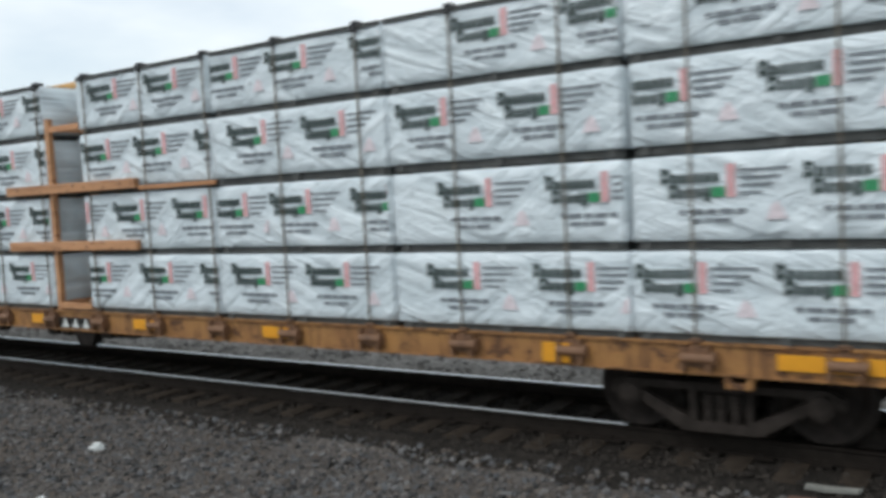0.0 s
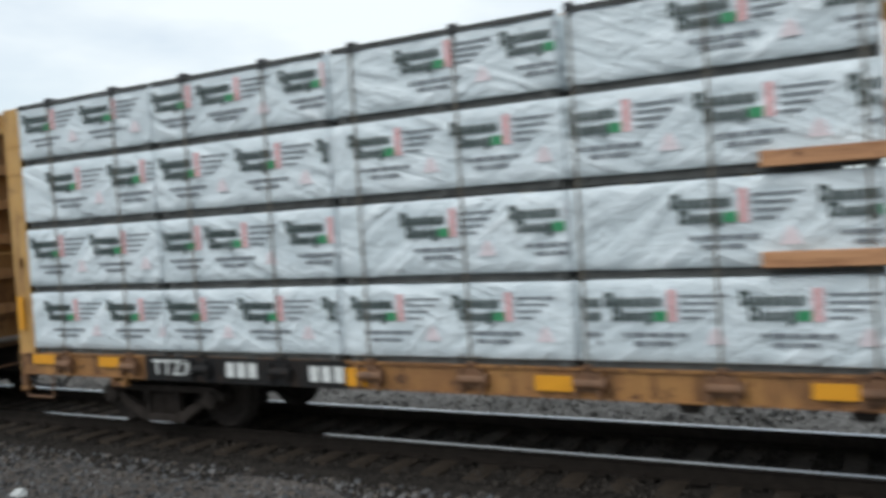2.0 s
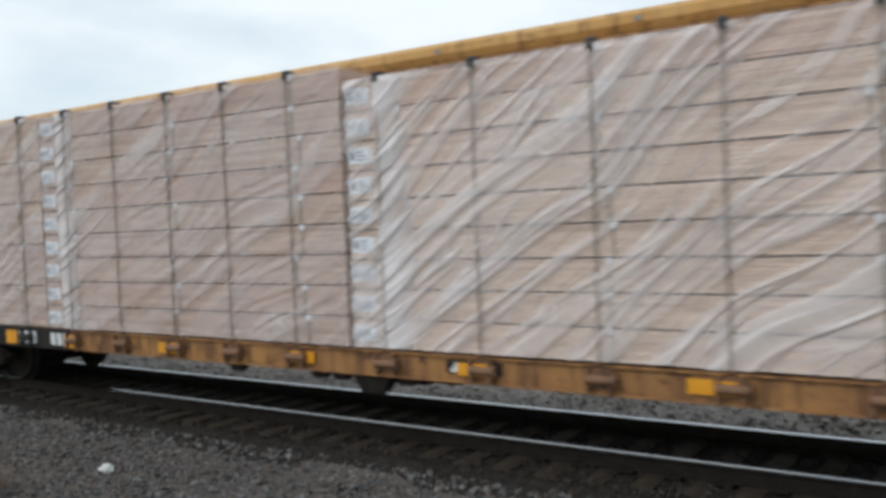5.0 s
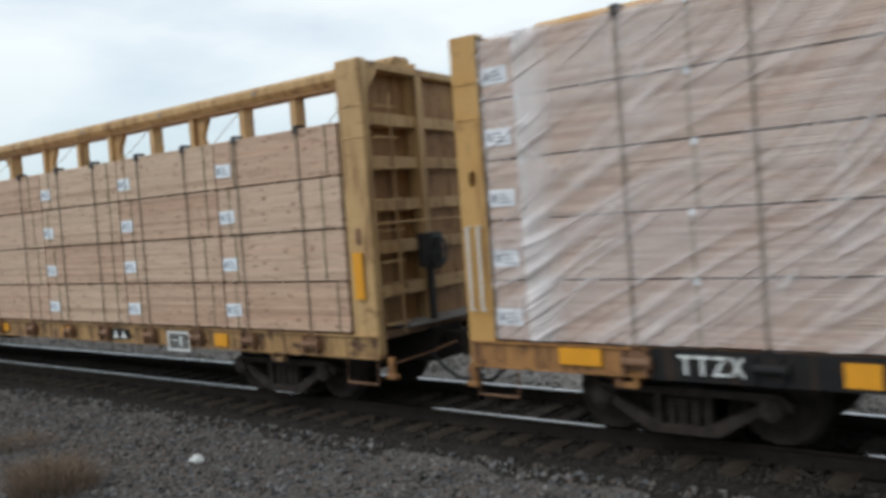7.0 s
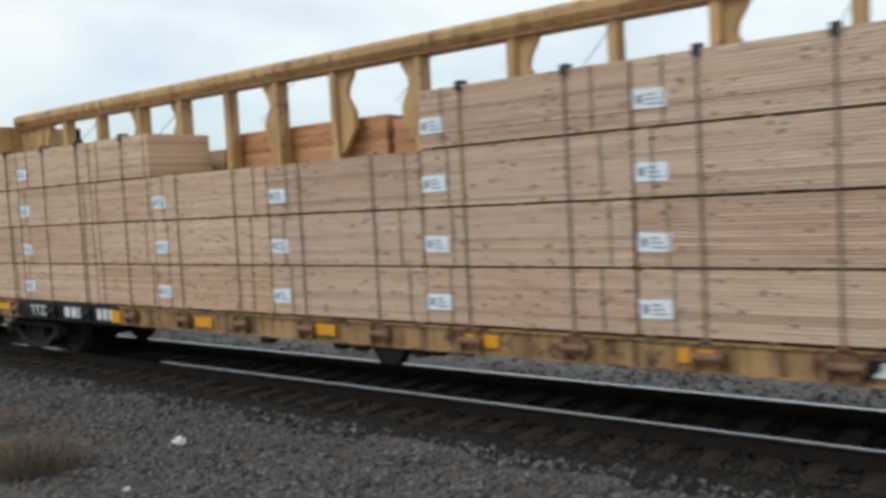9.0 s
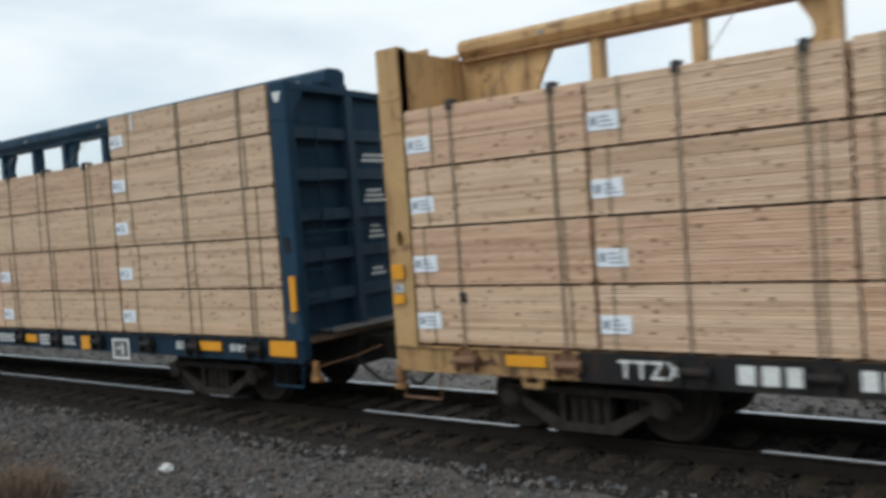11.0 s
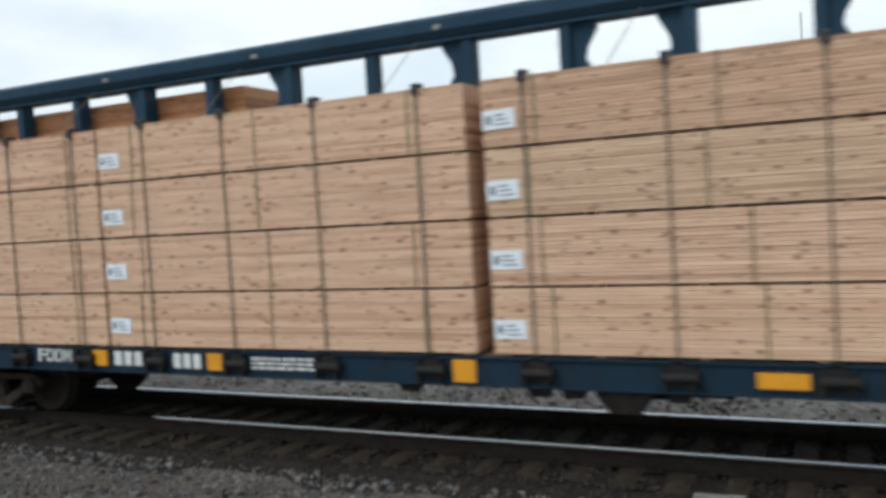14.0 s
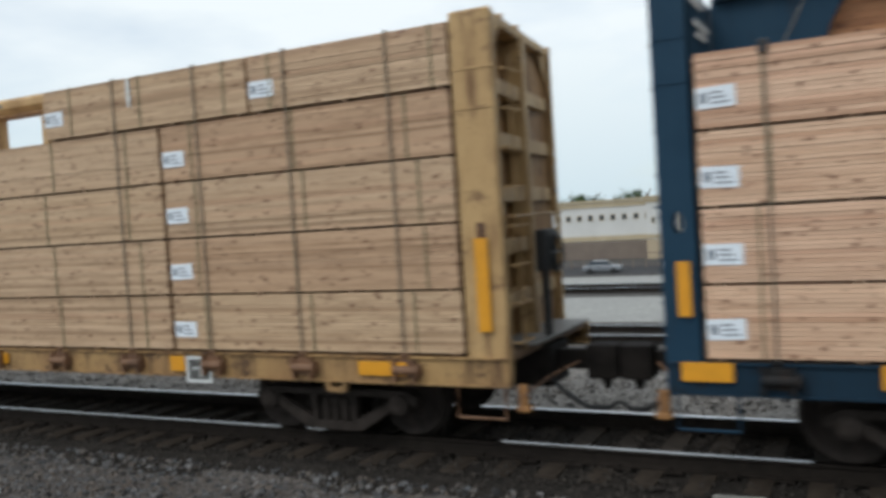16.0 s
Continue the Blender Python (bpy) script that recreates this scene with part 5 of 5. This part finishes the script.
def film(x0, x1, z0, z1, seed, mat):
    """A loose clear sheet over the front and top of a stack."""
    length, h = x1 - x0, z1 - z0
    nx, nz = int(length * 14), 34
    vs, fs = [], []
    for i in range(nx + 1):
        for j in range(nz + 5):
            x = length * i / nx
            z, y = (h * j / nz, 0.0) if j <= nz else (h + 0.012, 0.22 * (j - nz))
            q = (x * 1.15 - z * 0.75) * 1.5
            fold = 0.022 * max(0, noise.noise((q * 1.5, (x + z) * 0.32 + seed, seed))) + 0.009 * noise.noise((q * 3.9, (x + z) * 0.8, seed + 4))
            vs.append((x + 0.01 * noise.noise((z * 3, seed, 0)), y - 0.012 - (abs(fold) if j <= nz else 0), z + (0.012 * noise.noise((x * 2.2, y * 3, seed)) if j > nz else 0) + (0.02 * noise.noise((x * 1.7, 5, seed)) if j == 0 else 0)))
    n = nz + 5
    for i in range(nx):
        for j in range(n - 1):
            fs.append((i * n + j, (i + 1) * n + j, (i + 1) * n + j + 1, i * n + j + 1))
    th = part("plastic_film", Shape().add(vs, fs), mat, None, "", None, 0, True)
    tagged(th, "creased clear plastic film draped over lumber bundles", "plastic film", "films over the lumber")
    return rides(th, x0, NEAR, z0)


B_COLS = ((0.44, 5.24, 4.42, 5, FILM_LEAN), (5.28, 11.50, 4.40, 9, FILM_LEAN), (11.58, 18.06, 4.20, 9, FILM_STEEP), (18.10, 23.20, 4.46, 5, FILM_SLACK))
for x0, x1, top, n, sheet_film in B_COLS:
    zs = [1.06 + (top - 1.06) * i / n for i in range(n + 1)]
    for i in range(n):
        lumber_bundle(x0, x1, zs[i], zs[i + 1] - 0.022, LUMBER_ROSE if x0 > 11 else LUMBER_PALE, "bundle of pinkish boards under clear film", NEAR + 0.01, gap=0.022, tag_up=0.16 * 0.66 / max(0.3, (zs[1] - zs[0])) * (1.0 if n == 5 else 0.45), guards=True)
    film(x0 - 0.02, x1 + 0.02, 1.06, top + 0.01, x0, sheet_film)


# ---- small things on the ground ----
def litter(name, label, category, s, mat, x, y, z, turn, tilt=0):
    th = part(name, s, mat, None, "", None, 0.004)
    th.matrix_basis = pose(x, y, z, tilt, 0, turn)
    return tagged(th, label, category)


litter("paper_scrap", "crumpled white paper scrap on the gravel", "litter", Shape().prism([(-0.09, -0.05), (0.02, -0.07), (0.10, 0.0), (0.05, 0.06), (-0.06, 0.05)], 0, 0.05, "z").box(-0.05, 0.05, -0.03, 0.04, 0.05, 0.08), PAINTWHITE, -9.2, 6.3, GZ - 0.01, 20)
litter("paper_cup", "flattened white paper cup on the gravel", "litter", Shape().prism([(-0.03, -0.08), (0.03, -0.08), (0.045, 0.08), (-0.045, 0.08)], 0, 0.05, "z"), PAINTWHITE, -4.27, 5.93, GZ, -30)
litter("paper_scrap", "small white paper scrap on the gravel", "litter", Shape().prism([(-0.04, -0.03), (0.04, -0.02), (0.02, 0.04)], 0, 0.03, "z"), PAINTWHITE, -8.12, 4.88, GZ + 0.01, 50)
litter("broken_brick", "reddish brown broken slab on the gravel", "rubble", Shape().prism([(-0.19, -0.08), (0.12, -0.1), (0.2, 0.03), (0.04, 0.1), (-0.17, 0.07)], 0, 0.06, "z"), plain("red_brown_slab", (0.115, 0.062, 0.046), 0.85, 0, 0.3, 8), -1.34, 7.55, GZ + 0.06, -10, 17)
litter("broken_board", "pale weathered splinter of wood on the gravel", "rubble", Shape().prism([(-0.22, -0.03), (-0.05, -0.06), (0.2, -0.02), (0.24, 0.03), (0.0, 0.02), (-0.2, 0.03)], 0, 0.04, "z"), plain("pale_wood", (0.19, 0.19, 0.17), 0.8, 0, 0.2, 8), -1.19, 7.83, GZ + 0.155, 4, 4)

STRAW = plain("dry_grass", (0.14, 0.098, 0.066), 0.9, 0, 0.35, 12)


def tuft(x, y, n, spread, tall, seed):
    g = random.Random(seed)
    s = Shape()
    for i in range(n):
        a, r = g.uniform(0, math.tau), spread * math.sqrt(g.uniform(0, 1))
        bx, by = r * math.cos(a), r * math.sin(a)
        h = tall * g.uniform(0.4, 1.0)
        lx, ly = g.gauss(0, 0.1) + bx * 0.5, g.gauss(0, 0.1) + by * 0.5
        w = g.uniform(0.003, 0.006)
        t = g.uniform(0, math.pi)
        dx, dy = w * math.cos(t), w * math.sin(t)
        s.add([(bx - dx, by - dy, 0), (bx + dx, by + dy, 0), (bx + lx * 0.5 + dx * 0.7, by + ly * 0.5 + dy * 0.7, h * 0.6), (bx + lx * 0.5 - dx * 0.7, by + ly * 0.5 - dy * 0.7, h * 0.6), (bx + lx * 1.3, by + ly * 1.3, h)], [(0, 1, 2, 3), (3, 2, 4)])
    th = part("grass_tuft", s, STRAW)
    th.location = (x, y, GZ - 0.03)
    return tagged(th, "dry brown grass tuft growing in the gravel", "grass", kind="stuff")


tuft(-9.75, 4.75, 900, 0.42, 0.42, 1)
tuft(-10.5, 5.0, 500, 0.35, 0.34, 2)
tuft(-12.4, 5.6, 350, 0.4, 0.26, 3)


# ---- distance: buildings, cars, fence, trees ----
def wall_material(name, col, dirt):
    k = Nodes(name)
    c = k.mix(k.ramp(k.noise(0.35, 5), (0.35, 0.0), (0.7, 1.0)), col, dirt)
    return k.done(c, 0.85, 0, k.noise(20, 3), 0.2, 0.01)


PALEWALL = wall_material("pale_painted_wall", (0.62, 0.62, 0.60), (0.55, 0.55, 0.53))
TANWALL = wall_material("tan_rendered_wall", (0.44, 0.36, 0.25), (0.40, 0.32, 0.22))
CORNICE = wall_material("buff_cornice", (0.48, 0.40, 0.27), (0.40, 0.33, 0.22))
DULLWALL = wall_material("brown_lower_wall", (0.20, 0.16, 0.13), (0.15, 0.12, 0.10))
WINDOW = plain("dark_window_glass", (0.06, 0.075, 0.09), 0.15, 0, 0.2, 3)
ROOFWHITE = wall_material("white_roof_edge", (0.72, 0.74, 0.75), (0.66, 0.68, 0.7))
BARK = plain("brown_bark", (0.06, 0.045, 0.035), 0.9, 0, 0.3, 5)
LEAF = stone_material("spring_leaves", (0.03, 0.06, 0.018), (0.055, 0.10, 0.03), (0.085, 0.135, 0.045))
GROUND = -5.55


def building(name, label, x0, x1, y, deep, base, top, wall, bands, windows):
    b = new(name)
    tagged(b, label, "building")
    b.location = (0, 0, 0)
    part("wall", Shape().box(x0, x1, y, y + deep, GROUND - 0.3, top), wall, b)
    part("roof", Shape().box(x0 - 0.25, x1 + 0.25, y - 0.25, y + deep + 0.2, top, top + 0.35), bands[0][2], b)
    for z0, z1, m in bands[1:]:
        part("band", Shape().box(x0 - 0.08, x1 + 0.08, y - 0.12, y + 0.05, z0, z1), m, b)
    for a, c, z0, z1 in windows:
        w = part("window", Shape().box(a, c, y - 0.02, y + 0.03, z0, z1), WINDOW, b)
        f = 0.09
        part("frame", Shape().box(a - f, a, y - 0.07, y + 0.03, z0 - f, z1 + f).box(c, c + f, y - 0.07, y + 0.03, z0 - f, z1 + f).box(a, c, y - 0.07, y + 0.03, z1, z1 + f).box(a, c, y - 0.11, y + 0.03, z0 - f, z0), CORNICE, w)
    return b


Y1 = 120.0
win = [(-53.5 + i * 1.65, -52.9 + i * 1.65, 0.1, 0.75) for i in range(16)]
building("long_building", "long white two-storey building with buff cornices", -60, -28.6, Y1, 14, GROUND, 2.6, PALEWALL, [(0, 0, CORNICE), (1.9, 2.5, CORNICE), (-2.9, -2.2, CORNICE), (GROUND, -3.0, DULLWALL)],
         win + [(-54.0 + i * 0.95, -53.5 + i * 0.95, 2.02, 2.38) for i in range(26)] + [(-53.6 + i * 1.3, -53.0 + i * 1.3, -2.8, -2.3) for i in range(19)])
building("office_building", "white building with tall narrow dark windows", -28.2, -18.2, Y1 - 2, 14, GROUND, 2.75, PALEWALL, [(0, 0, CORNICE), (2.2, 2.7, CORNICE), (-2.75, -2.2, CORNICE), (GROUND, -2.9, TANWALL)],
         [(-25.6 + i * 1.9, -24.75 + i * 1.9, -1.7, 1.7) for i in range(4)] + [(-27.4, -27.1, -0.6, 0.1)])
building("tan_warehouse", "tan warehouse with a white roof edge", -18.0, -1.1, Y1, 20, GROUND, 0.75, TANWALL, [(0, 0, ROOFWHITE), (0.45, 0.72, ROOFWHITE)], [(-12.2, -11.4, -1.7, -0.7), (-8.0, -6.9, -1.9, -0.4)])
part("roof_vent", Shape().box(-7.8, -7.1, Y1 + 3, Y1 + 4, 1.0, 2.4), DULLWALL, bpy.data.objects["tan_warehouse"])
part("balcony", Shape().box(-8.8, -6.4, Y1 - 0.9, Y1, -2.6, -2.2), DULLWALL, bpy.data.objects["tan_warehouse"])
building("white_shed", "white ribbed metal shed", -0.9, 4.6, Y1 - 3, 12, GROUND, 2.0, ROOFWHITE, [(0, 0, ROOFWHITE)], [])
for i in range(11):
    part("rib", Shape().box(-0.8 + i * 0.5, -0.72 + i * 0.5, Y1 - 3.08, Y1 - 3, -4.2, 2.0), ROOFWHITE, bpy.data.objects["white_shed"])
part("lower_wall", Shape().box(-0.95, 4.65, Y1 - 3.1, Y1 - 3.01, GROUND, -4.2), TANWALL, bpy.data.objects["white_shed"])
building("brick_block", "low brown brick building", 5.2, 30, Y1 + 8, 15, GROUND, -0.4, DULLWALL, [(0, 0, CORNICE)], [(7 + i * 3.0, 8.4 + i * 3.0, -3.4, -2.0) for i in range(7)])
building("pale_shed", "low pale shed among trees", -78, -63, Y1 + 6, 10, GROUND, -1.0, PALEWALL, [(0, 0, ROOFWHITE)], [(-75 + i * 3, -73.8 + i * 3, -3.6, -2.4) for i in range(4)])


def parked_car(x, y, turn, col, label):
    c = new("parked_car")
    tagged(c, label, "car", "cars in the parking lot")
    c.matrix_basis = pose(x, y, GROUND + 0.02, 0, 0, turn)
    paint = plain("car_paint", col, 0.3, 0.2, 0.05, 3)
    s = Shape().prism([(-2.2, 0.35), (2.2, 0.35), (2.25, 0.7), (2.1, 0.86), (1.15, 0.95), (-1.75, 0.98), (-2.2, 0.9), (-2.25, 0.6)], -0.88, 0.88)
    part("body", s, paint, c, "", None, 0.08)
    part("cabin", Shape().prism([(-1.75, 0.96), (1.15, 0.94), (0.45, 1.42), (-1.15, 1.46)], -0.74, 0.74), WINDOW, c, "dark glazed cabin", None, 0.05)
    part("car_roof", Shape().prism([(-1.15, 1.44), (0.45, 1.40), (0.35, 1.48), (-1.05, 1.52)], -0.72, 0.72), paint, c, "", None, 0.03)
    for wx in (-1.35, 1.35):
        for wy in (-0.8, 0.8):
            t = Shape().lathe([(0, -0.1), (0.2, -0.1), (0.32, -0.09), (0.32, 0.09), (0.2, 0.1), (0, 0.1)], 16)
            part("wheel", t, RUBBER, c).location = (wx, wy, 0.32)
    return c


for x, y, turn, col, label in ((-10.3, 97, 8, (0.5, 0.53, 0.56), "silver car parked on the asphalt lot"), (-7.0, 96, 80, (0.05, 0.06, 0.07), "black car parked on the asphalt lot"), (-4.4, 97, 95, (0.6, 0.62, 0.65), "white car parked on the asphalt lot"),
                               (-2.2, 97, 85, (0.3, 0.32, 0.34), "grey car parked on the asphalt lot"), (0.2, 96, 93, (0.10, 0.12, 0.14), "dark car parked on the asphalt lot"), (2.6, 97, 85, (0.38, 0.05, 0.06), "red car parked on the asphalt lot"),
                               (-20.6, 97, 100, (0.6, 0.64, 0.68), "white car parked on the asphalt lot"), (-12.8, 98, 4, (0.25, 0.28, 0.32), "grey car parked on the asphalt lot"), (-28.2, 96, 2, (0.22, 0.24, 0.26), "grey car parked on the asphalt lot"), (-42, 97, 4, (0.05, 0.07, 0.08), "dark car parked on the asphalt lot")):
    parked_car(x, y, turn, col, label)

pole = new("utility_pole")
tagged(pole, "tall slim grey utility pole", "utility pole")
pole.location = (-4.3, 95, GROUND)
part("pole", Shape().lathe([(0, 0), (0.10, 0), (0.06, 26), (0, 26)], 10), GRATE, pole)
bpy.data.objects["pole"].data.transform(Matrix.Rotation(radians(90), 4, "X"))

fence = new("yard_fence")
tagged(fence, "dark picket fence along the parking lot", "fence")
fp = Shape().box(-0.05, 0.05, -0.05, 0.05, 0, 1.9).mesh("fence_post", [DULLWALL])
for i in range(34):
    part("fence_post", fp, DULLWALL, fence).location = (-62 + i * 1.55, 102.5, GROUND)
for z in (0.35, 1.75):
    part("fence_rail", Shape().box(-62.2, -10.7, 102.46, 102.54, GROUND + z, GROUND + z + 0.08), DULLWALL, fence)


def tree(x, y, base, tall, crown, seed, leaves, label, mat):
    g = random.Random(seed)
    t = new("tree")
    tagged(t, label, "tree", "trees behind the yard")
    t.location = (x, y, base)
    tr = Shape()
    tr.lathe([(0, 0), (0.03 * tall, 0), (0.02 * tall, 0.35 * tall), (0.008 * tall, 0.8 * tall), (0, 0.8 * tall)], 8)
    tr.v = [(a, c, b) for a, b, c in tr.v]
    for i in range(14):
        a, z = g.uniform(0, math.tau), tall * g.uniform(0.3, 0.75)
        r = crown * g.uniform(0.5, 1.0)
        p = [(0, 0, z), (0.45 * r * math.cos(a), 0.45 * r * math.sin(a), z + 0.12 * tall), (r * math.cos(a), r * math.sin(a), z + 0.22 * tall)]
        tr.tube(p, 0.006 * tall, 5)
        for j in range(4):
            b2 = a + g.uniform(-0.7, 0.7)
            q = g.uniform(0.4, 1.0)
            s0 = Vector(p[1]).lerp(Vector(p[2]), q)
            tr.tube([s0, s0 + Vector((0.4 * r * math.cos(b2), 0.4 * r * math.sin(b2), 0.12 * tall * g.uniform(0.2, 1)))], 0.0028 * tall, 4)
    part("trunk", tr, BARK, t)
    if leaves:
        s = Shape()
        blobs = [(g.gauss(0, crown * 0.5), g.gauss(0, crown * 0.5), tall * g.uniform(0.45, 0.98), crown * g.uniform(0.22, 0.45)) for _ in range(26)]
        for i in range(leaves):
            bx, by, bz, br = g.choice(blobs)
            p = Vector((bx + g.gauss(0, br * 0.55), by + g.gauss(0, br * 0.55), bz + g.gauss(0, br * 0.45)))
            u, v = Vector((g.gauss(0, 1), g.gauss(0, 1), g.gauss(0, 1))).normalized(), Vector((g.gauss(0, 1), g.gauss(0, 1), g.gauss(0, 1))).normalized()
            k = 0.02 * tall
            s.add([p - u * k, p + v * k * 0.7, p + u * k, p - v * k * 0.7], [(0, 1, 2, 3)])
        part("crown", s, mat, t)
    return t


tree(-64, 128, GROUND, 7.6, 2.8, 1, 1500, "green leafy tree behind the yard", LEAF)
tree(-70, 126, GROUND, 7.0, 2.6, 2, 1500, "green leafy tree behind the yard", LEAF)
tree(-76, 130, GROUND, 8.2, 3.0, 3, 1500, "green leafy tree behind the yard", LEAF)
tree(-44, 140, GROUND, 9.6, 3.0, 4, 3000, "leafy treetop behind the long building", LEAF)
tree(-35.5, 142, GROUND, 9.5, 2.6, 5, 2400, "leafy treetop behind the long building", LEAF)
tree(-20.5, 142, GROUND, 10.8, 3.0, 6, 0, "bare grey tree behind the office building", LEAF)
tree(10, 138, GROUND, 8.2, 3.2, 7, 0, "bare grey tree behind the brick building", LEAF)
tree(16, 138, GROUND, 8.0, 3.2, 8, 0, "bare grey tree behind the brick building", LEAF)
tree(-84, 128, GROUND, 8.6, 3.0, 9, 1500, "green leafy tree behind the yard", LEAF)


# ---- everything that moves ----
def motions():
    for ob, x, y, z in movers:
        walk(ob, [(t, pose(x + run(t), y, z)) for t in RUN_TIMES])
    for w, x, start in wheelsets:
        rows = []
        for i in range(161):
            t = i / 10
            rows.append((t, pose(x, 0, WHEEL_R) @ Matrix.Rotation(radians(start) + (run(t) - run(0)) / WHEEL_R, 4, "Y")))
        walk(w, rows)


motions()
